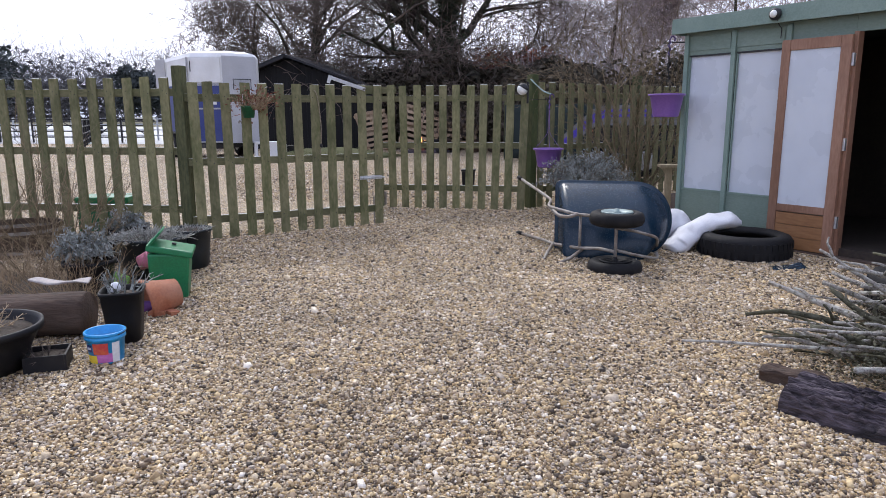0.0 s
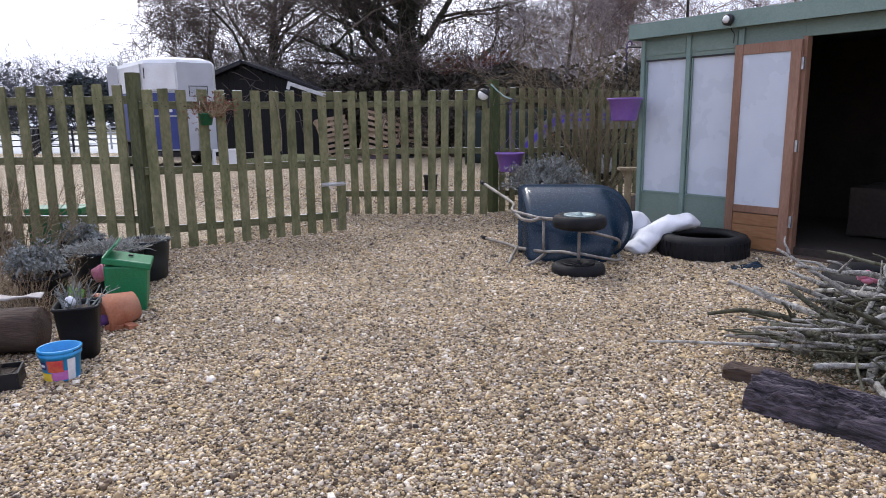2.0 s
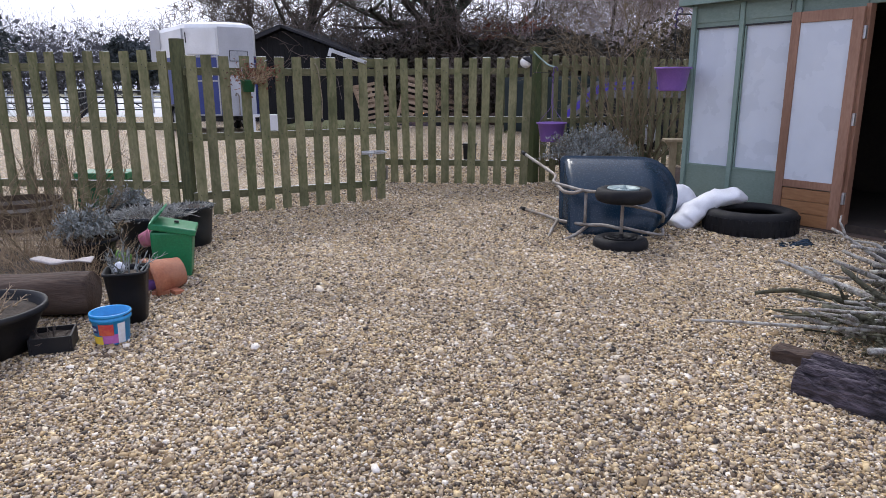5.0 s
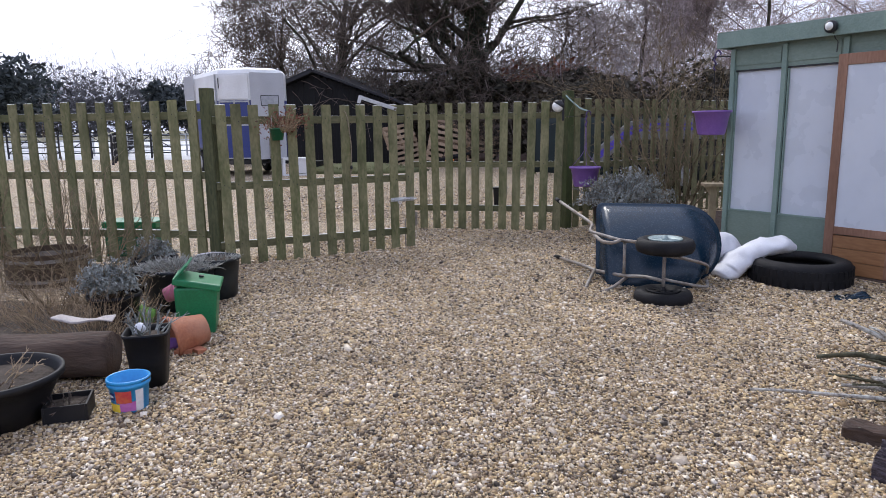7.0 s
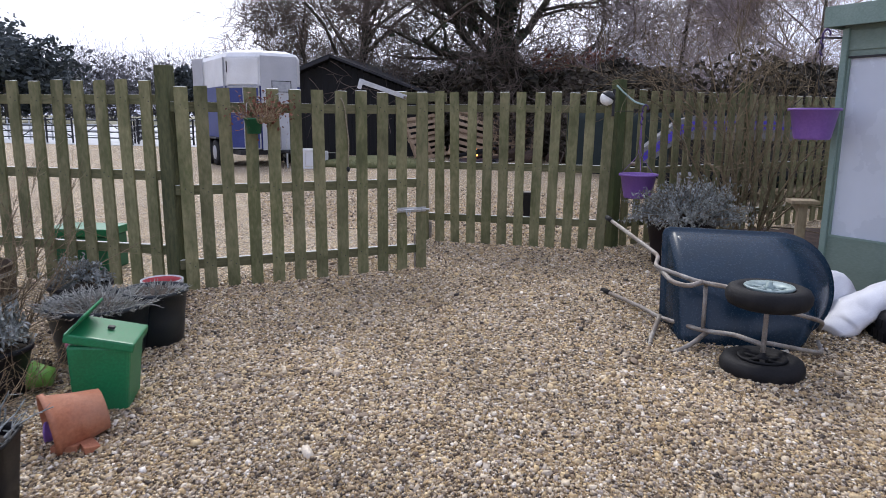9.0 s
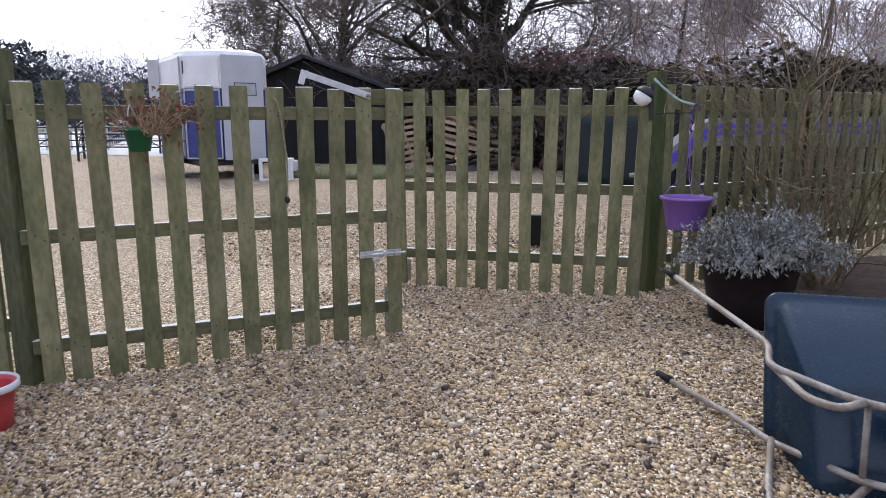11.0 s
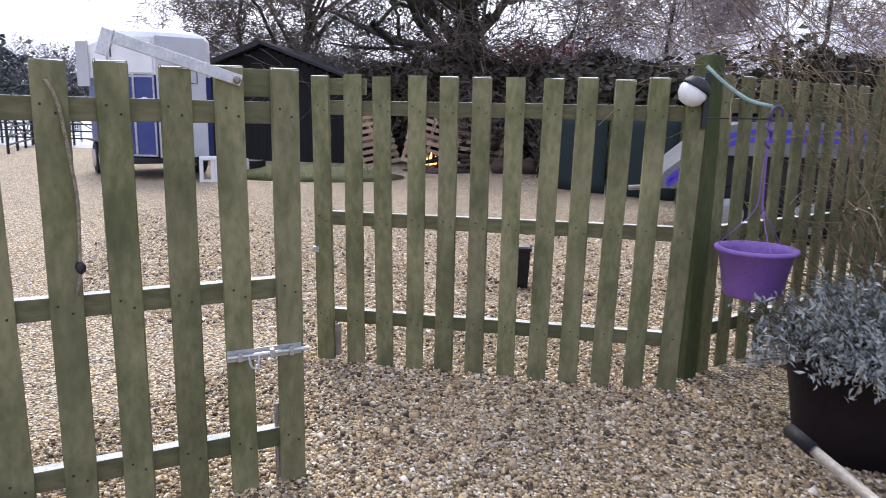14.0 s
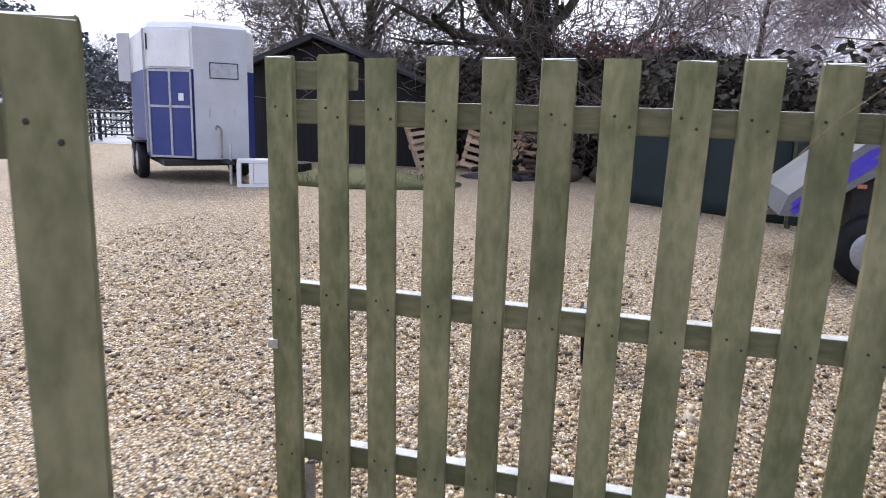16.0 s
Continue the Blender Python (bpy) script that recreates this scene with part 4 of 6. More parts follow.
        part("stave", bm, "barrel", g, at=pose(0.32 * math.cos(a), 0.32 * math.sin(a), 0, 0, 0, math.degrees(a) + 90))
    for z in (0.06, 0.23):
        part("hoop", lathe([(0.335, z), (0.34, z), (0.34, z + 0.03), (0.335, z + 0.03)], 40, ring_shape=True), "dull_steel", g, "rusty hoop")
    part("soil", roughen(lathe([(0.30, 0.2), (0.30, 0.25), (0.1, 0.27), (0.01, 0.275)], 24), 0.01, 12), "soil", g)
    for k, (x, y, h, nn) in enumerate(((-3.68, 5.52, 1.2, 14), (-3.18, 5.07, 0.9, 10), (-3.07, 4.59, 0.75, 8), (-4.28, 5.27, 1.1, 12))):
        g = thing("bare_shrub", pose(x, y, 0), "thin bare straw-coloured shrub among the planters", "shrub", "bare shrubs by the fence")
        tagged(stalks(g, "bare_growth", nn, (0, 0, 0.02), 0.16, h, 0.005, "shrub_stem", 50 + k, 0.7, 8), kind="stuff")


planters_left()


def green_crate():
    g = thing("storage_crate", pose(-3.98, 6.8, gz(6.9), 0, 0, 10), "green plastic storage crate with a lid beyond the fence", "crate")
    bm = box(-0.26, 0.26, -0.17, 0.17, 0.0, 0.29, 0.015)
    part("body", bm, "green_crate", g)
    part("lid", box(-0.275, 0.275, -0.185, 0.185, 0.292, 0.36, 0.012), "green_box", g, "brighter green lid")


green_crate()


# ---- wheelbarrow on its side ----
def wheelbarrow():
    g = thing("wheelbarrow", pose(-0.03, 0.17, 0.0), "dark teal plastic wheelbarrow tipped on its side", "wheelbarrow")

    def outline(x0, x1, zc, hw, r_back, nose, y, n=10):
        pts = []
        for cx, cz, a0, a1, rr in ((x0 + r_back, zc + hw - r_back, 180, 90, r_back),):
            pts += [(cx + rr * math.cos(radians(a0 + (a1 - a0) * k / 5)), cz + rr * math.sin(radians(a0 + (a1 - a0) * k / 5))) for k in range(6)]
        for k in range(2 * n + 1):
            a = radians(90 - 180 * k / (2 * n))
            pts.append((x1 - nose + nose * math.cos(a) ** 0.9 if math.cos(a) > 0 else x1 - nose, zc + hw * math.sin(a)))
        pts += [(x0 + r_back + r_back * math.cos(radians(270 - 90 * k / 5)), zc - hw + r_back + r_back * math.sin(radians(270 - 90 * k / 5))) for k in range(6)]
        return [Vector((x, y + 0.28 * (z - 0.3) - 0.08 * (x - 1.2), z)) for x, z in pts]
    rings = [outline(0.80, 1.46, 0.215, 0.185, 0.06, 0.14, 5.84), outline(0.77, 1.50, 0.22, 0.20, 0.06, 0.16, 5.855), outline(0.74, 1.66, 0.325, 0.30, 0.05, 0.30, 6.15),
             outline(0.715, 1.70, 0.325, 0.315, 0.05, 0.32, 6.20), outline(0.70, 1.715, 0.325, 0.325, 0.055, 0.33, 6.20), outline(0.70, 1.715, 0.325, 0.325, 0.055, 0.33, 6.225),
             outline(0.73, 1.69, 0.325, 0.305, 0.05, 0.31, 6.22), outline(0.76, 1.64, 0.325, 0.285, 0.05, 0.28, 6.12), outline(0.82, 1.44, 0.215, 0.175, 0.05, 0.13, 5.86)]
    bm = bmesh.new()
    vr = [[bm.verts.new(p) for p in ring] for ring in rings]
    n = len(vr[0])
    for a, b in zip(vr, vr[1:]):
        for k in range(n):
            bm.faces.new((a[k], a[(k + 1) % n], b[(k + 1) % n], b[k]))
    bm.faces.new(vr[0])
    bm.faces.new(vr[-1])
    part("tub", bm, "barrow", g, "", True)
    hx0, hy0 = 1.16, 5.43

    def frame_bar(pts, r=0.0138):
        part("frame_tube", tube(pts, r, 10), "dull_steel", g, "", True)
    frame_bar([(0.363, 6.766, 0.628), (0.60, 6.25, 0.525), (0.665, 6.10, 0.495), (0.63, 5.97, 0.455), (0.86, 5.76, 0.42), (1.02, 5.66, 0.42), (hx0, hy0, 0.40)])
    frame_bar([(0.367, 6.80, 0.075), (0.60, 6.30, 0.10), (0.69, 6.05, 0.11), (0.90, 5.72, 0.14), (1.05, 5.62, 0.16), (hx0, hy0, 0.17)])
    part("grip", tube([(0.35, 6.795, 0.634), (0.385, 6.718, 0.618)], 0.0185, 10), "rubber", g, "black rubber grip", True)
    part("grip", tube([(0.35, 6.84, 0.074), (0.40, 6.73, 0.08)], 0.0185, 10), "rubber", g, "black rubber grip", True)
    part("leg", tube([(0.69, 6.05, 0.12), (0.62, 5.80, 0.05), (0.60, 5.64, 0.016), (0.68, 5.58, 0.016), (0.82, 5.66, 0.06), (0.92, 5.72, 0.13)], 0.0145, 10), "dull_steel", g, "", True)
    part("leg", tube([(0.65, 6.0, 0.45), (0.72, 5.80, 0.40), (0.80, 5.72, 0.40), (0.88, 5.72, 0.43)], 0.0145, 10), "dull_steel", g, "", True)
    part("crossbar", tube([(0.90, 5.73, 0.13), (0.90, 5.75, 0.42)], 0.012, 8), "dull_steel", g, "", True)
    part("nose_brace", tube([(hx0, hy0 + 0.02, 0.36), (1.34, 5.60, 0.31), (1.52, 5.68, 0.25), (1.54, 5.82, 0.16)], 0.012, 8), "dull_steel", g, "", True)
    part("nose_brace", tube([(hx0, hy0 + 0.02, 0.18), (1.34, 5.58, 0.12), (1.52, 5.64, 0.08), (1.54, 5.8, 0.1)], 0.012, 8), "dull_steel", g, "", True)
    part("axle", tube([(hx0, hy0, 0.02), (hx0, hy0, 0.50)], 0.013, 10), "dull_steel", g, "", True)
    for z in (0.0, 0.385):
        prof = [(0.105, 0.03), (0.125, 0.012), (0.17, 0.0), (0.198, 0.012), (0.212, 0.04), (0.212, 0.07), (0.198, 0.098), (0.17, 0.11), (0.125, 0.098), (0.105, 0.08)]
        bm = bmesh.new()
        nn = 40
        rr = [[bm.verts.new((r * math.cos(2 * math.pi * k / nn), r * math.sin(2 * math.pi * k / nn), h)) for k in range(nn)] for r, h in prof]
        for a, b in zip(rr, rr[1:] + rr[:1]):
            for k in range(nn):
                bm.faces.new((a[k], a[(k + 1) % nn], b[(k + 1) % nn], b[k]))
        w = part("wheel", bm, "rubber", g, "", True, at=pose(hx0, hy0, z, 0, 0, 0))
        part("rim", lathe([(0.07, 0.084), (0.112, 0.09), (0.126, 0.106), (0.12, 0.113), (0.104, 0.101), (0.07, 0.094)], 32, ring_shape=True), "hub" if z else "rubber", w, "", True)
        part("hub", lathe([(0.028, 0.02), (0.03, 0.106), (0.018, 0.112), (0.014, 0.13), (0.002, 0.131)], 16), "hub" if z else "rubber", w, "", True)
        for k in range(6):
            a = k * math.pi / 3 + 0.3
            part("spoke", box(0.02, 0.11, -0.013, 0.013, 0.09, 0.10, 0.003), "hub" if z else "rubber", w, at=pose(0, 0, 0, 0, 0, math.degrees(a)))


wheelbarrow()


def tyre(name, m, R, r_in, w, label, tread=44):
    g = thing(name, m, label, "tyre")
    prof = [(r_in, w * 0.2), (r_in + 0.02, w * 0.08), (R * 0.8, 0.0), (R * 0.93, w * 0.07), (R * 0.985, w * 0.2), (R, w * 0.5), (R * 0.985, w * 0.8), (R * 0.93, w * 0.93), (R * 0.8, w), (r_in + 0.02, w * 0.92),
            (r_in, w * 0.8), (r_in + 0.035, w * 0.72), (R * 0.9, w * 0.6), (R * 0.9, w * 0.4), (r_in + 0.035, w * 0.28)]
    bm = bmesh.new()
    n = 56
    rr = [[bm.verts.new((r * math.cos(2 * math.pi * k / n), r * math.sin(2 * math.pi * k / n), h)) for k in range(n)] for r, h in prof]
    for a, b in zip(rr, rr[1:] + rr[:1]):
        for k in range(n):
            bm.faces.new((a[k], a[(k + 1) % n], b[(k + 1) % n], b[k]))
    part("carcass", bm, "rubber", g, "", True)
    bm = bmesh.new()
    for k in range(tread):
        a = 2 * math.pi * k / tread
        for z0, z1, sh in ((0.22, 0.47, 0.0), (0.53, 0.78, math.pi / tread)):
            box(R - 0.012, R + 0.0015, -0.016, 0.016, w * z0, w * z1, 0, bm, Matrix.Rotation(a + sh, 4, "Z"))
    tagged(part("tread", bm, "rubber", g), kind="stuff")
    return g


tyre("car_tyre", pose(2.30, 6.33, 0.0), 0.385, 0.24, 0.235, "large worn black tyre lying flat by the shed")
tyre("car_tyre", pose(2.92, 4.52, 0.0, 0, 4, 0), 0.40, 0.24, 0.28, "black tyre lying under the branch pile")


def sack(name, pts, widths, flat, label, seed, m=Matrix()):
    """A limp filled sack along a line of points."""
    bm = bmesh.new()
    ps = [Vector(p) for p in pts]
    fine = []
    for k in range(len(ps) - 1):
        for j in range(6):
            fine.append((ps[k].lerp(ps[k + 1], j / 6), widths[k] + (widths[k + 1] - widths[k]) * j / 6))
    fine.append((ps[-1], widths[-1]))
    n = 22
    rings = []
    for k, (p, w) in enumerate(fine):
        d = (fine[min(k + 1, len(fine) - 1)][0] - fine[max(k - 1, 0)][0]).normalized()
        side = d.cross(Vector((0, 0, 1))).normalized()
        up = side.cross(d)
        ring = []
        for j in range(n):
            a = 2 * math.pi * j / n
            q = p + w * (math.cos(a) * side + flat * math.sin(a) * up)
            q += 0.022 * noise.noise_vector(q * 9 + Vector((seed, 0, 0))) + 0.008 * noise.noise_vector(q * 26)
            q.z = max(q.z, 0.004)
            ring.append(bm.verts.new(q))
        rings.append(ring)
    for a, b in zip(rings, rings[1:]):
        for j in range(n):
            bm.faces.new((a[j], a[(j + 1) % n], b[(j + 1) % n], b[j]))
    bm.faces.new(rings[0])
    bm.faces.new(rings[-1])
    return solo(name, bm, "bag", m, label, "sack", smooth=True)


sack("feed_sack", [(1.66, 6.13, 0.05), (1.74, 6.18, 0.11), (1.86, 6.22, 0.22), (2.02, 6.24, 0.30), (2.16, 6.25, 0.315), (2.25, 6.26, 0.30)], [0.09, 0.14, 0.14, 0.135, 0.125, 0.09], 0.55,
     "crumpled white woven sack slumped over the tyre", 1, pose(0.02, 0.2, 0))
sack("feed_sack", [(1.5, 6.45, 0.06), (1.62, 6.46, 0.2), (1.76, 6.5, 0.24), (1.9, 6.55, 0.2)], [0.1, 0.16, 0.16, 0.08], 0.9, "white plastic sack behind the wheelbarrow", 4, pose(0.0, 0.18, 0))
pot("white_bucket", (1.74, 6.92, 0.0), 0.13, 0.155, 0.3, "white", "white plastic bucket beside the shed wall", "bucket", tilt=(0, 8, 0))


def faded_flower():
    g = thing("artificial_flower", pose(2.56, 4.11, 0.28), "faded pink cloth flower on the branch pile", "flower")
    for k in range(9):
        a = k * 0.7
        part("petal", roughen(lathe([(0.004, -0.02), (0.026, -0.008), (0.03, 0.008), (0.006, 0.02)], 10, None, Matrix.Translation((0.035 * math.cos(a), 0.035 * math.sin(a), 0.05 + 0.012 * (k % 3)))), 0.008, 30), "pink", g, "", True)
    part("stalk", tube([(0, 0, 0.0), (0.02, 0.0, 0.06)], 0.006, 6), "moss_branch", g)


faded_flower()


def glove():
    bm = roughen(box(-0.12, 0.12, -0.06, 0.06, 0.0, 0.05, 0.02), 0.02, 12, 3)
    for k in range(3):
        tube([(0.05, -0.05 + 0.04 * k, 0.03), (0.13 + 0.01 * k, -0.06 + 0.04 * k, 0.045 + 0.012 * k), (0.19, -0.05 + 0.04 * k, 0.015)], 0.016, 8, bm)
    solo("work_glove", bm, "barrow", pose(2.46, 5.79, 0.0, 0, 0, 15), "dark green work glove lying on the gravel", "glove", smooth=True)


glove()


def timber_stand():
    g = thing("bird_stand", pose(1.95, 8.1, 0), "pale timber post with a small flat top", "stand")
    part("post", box(-0.035, 0.035, -0.035, 0.035, 0, 0.66, 0.004), "bare_wood", g)
    part("top", box(-0.11, 0.11, -0.1, 0.1, 0.66, 0.69, 0.005), "bare_wood", g)
    part("bracket", prism([(-0.09, 0.655), (-0.035, 0.655), (-0.035, 0.58)], -0.015, 0.015), "bare_wood", g)


timber_stand()


def hanging_pot(at, label, hang_z, cord_mat):
    g = thing("hanging_basket", pose(*at), label, "hanging pot")
    part("body", lathe([(0.02, -0.225), (0.115, -0.225), (0.125, -0.21), (0.16, -0.02), (0.178, -0.018), (0.178, 0.0), (0.155, 0.0), (0.15, -0.03), (0.11, -0.21), (0.003, -0.213)], 36), "purple", g, "", True)
    part("soil", roughen(lathe([(0.135, -0.09), (0.14, -0.07), (0.05, -0.06), (0.004, -0.06)], 20), 0.006, 20), "soil", g, "", True)
    for k in range(3):
        a = 2 * math.pi * k / 3 + 0.6
        part("hanger_strand", tube([(0.168 * math.cos(a), 0.168 * math.sin(a), -0.005), (0.012 * math.cos(a), 0.012 * math.sin(a), (hang_z - at[2]) * 0.3), (0, 0, hang_z - at[2])], 0.0022, 6), cord_mat, g)
    twist = [(0.012 * math.cos(k * 1.3), 0.012 * math.sin(k * 1.3), hang_z - at[2] - 0.014 * k) for k in range(10)]
    part("twisted_cord", tube(twist, 0.007, 7), "cord_violet", g, "dark violet twisted cord", True)
    part("hook", tube([(0, 0, hang_z - at[2] - 0.01), (0.0, 0.0, hang_z - at[2] + 0.03), (0.025, 0.0, hang_z - at[2] + 0.06), (0.05, 0.0, hang_z - at[2] + 0.035), (0.045, 0, hang_z - at[2] + 0.01)], 0.007, 8), "cord_violet", g, "dark violet plastic hook", True)
    return g


hanging_pot((1.755, 7.36, 1.435), "lilac plastic hanging basket by the shed corner", 1.93, "black_metal")
hanging_pot((0.62, 8.43, 0.85), "lilac plastic hanging basket in front of the fence", 1.42, "purple")
rope("green_cord", [(0.39, 8.69, 1.66), (0.47, 8.66, 1.58), (0.56, 8.58, 1.50), (0.645, 8.5, 1.475)], 0.009, "rope_green", "pale green twisted cord tied to the gate post")
rope("tie_wire", [(0.40, 8.68, 1.42), (0.64, 8.5, 1.42)], 0.004, "black_metal", "thin black wire between post and hook")


def post_lamp():
    g = thing("globe_lamp", pose(0.30, 8.50, 1.53), "white globe lamp with a dark cap on the gate post", "lamp")
    part("globe", lathe([(0.002, -0.062), (0.035, -0.055), (0.058, -0.03), (0.066, 0.0), (0.062, 0.02), (0.002, 0.022)], 24), "lamp_glass", g, "white globe", True, at=pose(0, 0, 0, 0, 32, 0))
    part("cap", lathe([(0.002, 0.022), (0.066, 0.018), (0.068, 0.03), (0.05, 0.058), (0.02, 0.072), (0.002, 0.074)], 24), "black_metal", g, "dark cap", True, at=pose(0, 0, 0, 0, 32, 0))
    part("bracket", box(0.05, 0.075, 0.0, 0.03, -0.16, 0.09, 0.003), "black_metal", g, "dark bracket")


post_lamp()


def fence_wreath():
    base = gate_l.matrix_basis
    g = thing("hanging_planter", base, "dried russet plant in a small green pot tied to the gate", "planter")
    x = gx[3] + 0.06
    part("pot", lathe([(0.02, 1.17), (0.05, 1.17), (0.068, 1.27), (0.072, 1.27), (0.072, 1.285), (0.05, 1.285)], 20, None, Matrix.Translation((x - 0.05, -0.10, 0.0))), "green_crate", g, "", True)
    stalks(g, "dried_growth", 60, (x, -0.10, 1.25), 0.08, 0.2, 0.003, "straw", 77, 1.4, 3, "dry stems")
    rng = np.random.default_rng(78)
    cs = rng.normal(size=(320, 3)) * np.array([0.12, 0.035, 0.06]) + np.array([x + 0.03, -0.09, 1.33])
    ob = new("dried_leaves", leaves("dried_leaves", cs, 0.016, "russet", rng, 1.0))
    ob.parent = g
    part("tie", tube([(x - 0.1, -0.09, 1.3), (x - 0.08, 0.0, 1.42), (x + 0.1, 0.0, 1.44), (x + 0.16, -0.03, 1.47)], 0.004, 6), "galv", g, "thin wire tie")


fence_wreath()


def lavender_pot():
    g = pot("large_pot", (0.99, 8.10, gz(8.1) * 0.6), 0.225, 0.295, 0.44, "brown_pot", "large dark brown pot overflowing with grey lavender", fill=0.92, rim=0.015)
    bush(g, "lavender", (0.04, -0.03, 0.47), (0.52, 0.42, 0.38), 820, 0.017, "lavender", 61, "frosty grey-green lavender")
    bm = roughen(lathe([(1.75, 0.0), (1.2, 0.03), (0.5, 0.05), (0.01, 0.055)], 40, None, None, 1.0, 0.8), 0.025, 5)
    solo("mulch_bed", bm, "mulch", pose(2.65, 9.35, gz(9.3) - 0.01), "dark brown bark mulch under the shrub", "mulch", smooth=True)


lavender_pot()


def bare_shrub_right():
    g = thing("tall_bare_shrub", pose(1.72, 8.95, gz(9)), "tall bare multi-stemmed shrub against the fence", "shrub")
    rng = np.random.default_rng(70)
    for k in range(11):
        segs = []
        a = rng.uniform(0, 2 * math.pi)
        d = (0.38 * math.cos(a) + 0.12, 0.32 * math.sin(a), 1.0)
        grow(rng, segs, (0.08 * math.cos(a), 0.08 * math.sin(a), 0.0), d, rng.uniform(1.5, 2.1), rng.uniform(0.011, 0.02), 2, 0.55, 0.05, (1, 4), 5, 0.5)
        ob = new("stem", sticks("stem", segs, "shrub_stem"))
        ob.parent = g


bare_shrub_right()


# ---- branch pile ----
def branch_pile():
    g = thing("bark_log", pose(1.54, 3.04, 0.0, 0, 0, -43), "split log with deep grey bark lying on gravel", "log")
    bm = bmesh.new()
    nx, ny = 150, 64
    grid = []
    for i in range(nx + 1):
        row = []
        for j in range(ny + 1):
            u, v = i / nx, j / ny
            x = 0.95 * u
            a = math.pi * v
            y = 0.14 - 0.135 * math.cos(a)
            z = 0.12 * math.sin(a) ** 0.7 if 0 < v < 1 else 0.0
            q = Vector((x * 7 + 2.5 * y, y * 40, 3.1))
            plate = min(1.0, 3.0 * abs(noise.noise(q)) + 0.8 * abs(noise.noise(Vector((x * 26, y * 50, 7.7)))))
            z += (0.046 * plate - 0.02 + 0.008 * noise.noise(q * 3.1)) * (1 if 0 < v < 1 else 0)
            x += 0.025 * noise.noise(Vector((y * 18, z * 18, 5 if i > nx / 2 else 9))) if i in (0, nx) else 0.004 * noise.noise(q * 3)
            row.append(bm.verts.new((x, y + 0.01 * noise.noise(q * 0.7), max(0.0, z))))
        grid.append(row)
    for i in range(nx):
        for j in range(ny):
            bm.faces.new((grid[i][j], grid[i + 1][j], grid[i + 1][j + 1], grid[i][j + 1]))
    bm.faces.new(grid[0])
    bm.faces.new(grid[-1])
    part("bark", bm, "bark", g)
    bm = roughen(box(-0.14, 0.14, -0.06, 0.06, 0.0, 0.07, 0.015), 0.02, 14, 4)
    for v in bm.verts:
        v.co.z = max(0.0, v.co.z)
    solo("bark_chunk", bm, "sleeper", pose(1.72, 3.37, 0, 0, 0, -28), "small brown slab of bark beside the split log", "bark")
    # branches: each one a thing of its own
    rng = np.random.default_rng(90)
    pyr = random.Random(91)

    def branch(p, d, length, r, mat, label, twigs=3, bend=0.12):
        here, way = Vector(p), Vector(d).normalized()
        k = 8
        pts = [here.copy()]
        for j in range(k):
            way = (way + Vector(rng.normal(scale=bend, size=3))).normalized()
            here = here + way * length / k
            here.z = max(here.z, r + 0.005)
            pts.append(here.copy())
        g = thing("cut_branch", pose(-0.06, 0.21, 0), label, "branch", "branches in the pile")
        part("stem", tube(pts, r, 7, None, r * 0.45), mat, g, "", True)
        for _ in range(twigs):
            j = int(rng.integers(2, k))
            s = Vector(rng.normal(size=3)).normalized()
            s.z = abs(s.z)
            w = ((pts[j] - pts[j - 1]).normalized() + 0.9 * s).normalized()
            a = pts[j]
            line = [a]
            for q in range(3):
                a = a + w * length * 0.065
                line.append(a)
                w = (w + Vector(rng.normal(scale=0.35, size=3))).normalized()
            part("twig", tube(line, r * 0.5, 5, None, r * 0.25), mat, g, "", True)
        return g
    branch((2.55, 3.28, 0.17), (-1.2, 0.19, -0.13), 1.24, 0.015, "branch", "long thin pale branch reaching out over gravel", 1, 0.03)
    branch((2.75, 3.72, 0.36), (-0.8, -0.1, 0.02), 0.72, 0.02, "branch", "thick pale lichened branch with a stub", 5)
    branch((1.92, 3.42, 0.20), (1, -0.25, 0.0), 0.8, 0.02, "moss_branch", "dark straight cut branch", 2)
    branch((1.95, 2.98, 0.15), (0.9, 0.25, 0.02), 0.8, 0.015, "branch", "pale crooked cut branch", 4)
    branch((2.25, 3.3, 0.2), (0.6, 0.3, 0.6), 0.75, 0.012, "branch", "upright lichened cut branch", 6)
    for k in range(130):
        x, y = pyr.uniform(1.98, 3.0), pyr.uniform(2.95, 3.72)
        h = 0.03 + 0.52 * pyr.random() * max(0.2, 1 - abs(x - 2.7) / 0.9)
        a = pyr.gauss(math.pi, 0.9) if k % 3 else pyr.uniform(0, 6.28)
        mat = "branch" if k % 2 else "moss_branch"
        branch((x + 0.3, y, h), (math.cos(a), math.sin(a), pyr.gauss(0.02, 0.14)), pyr.uniform(0.4, 0.8), pyr.uniform(0.009, 0.027), mat,
               "pale lichened cut branch on the pile" if k % 2 else "dark mossy cut branch on the pile", pyr.randrange(0, 3))


    # Dark leaves added as the shade between the piled branches.
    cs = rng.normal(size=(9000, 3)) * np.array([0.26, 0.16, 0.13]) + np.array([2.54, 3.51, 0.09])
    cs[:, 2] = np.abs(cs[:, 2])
    tagged(new("mossy_litter", leaves("mossy_litter", cs, 0.011, "moss_branch", rng)), "dark leaf fill added as shade inside the branch pile", "litter", kind="stuff")


branch_pile()


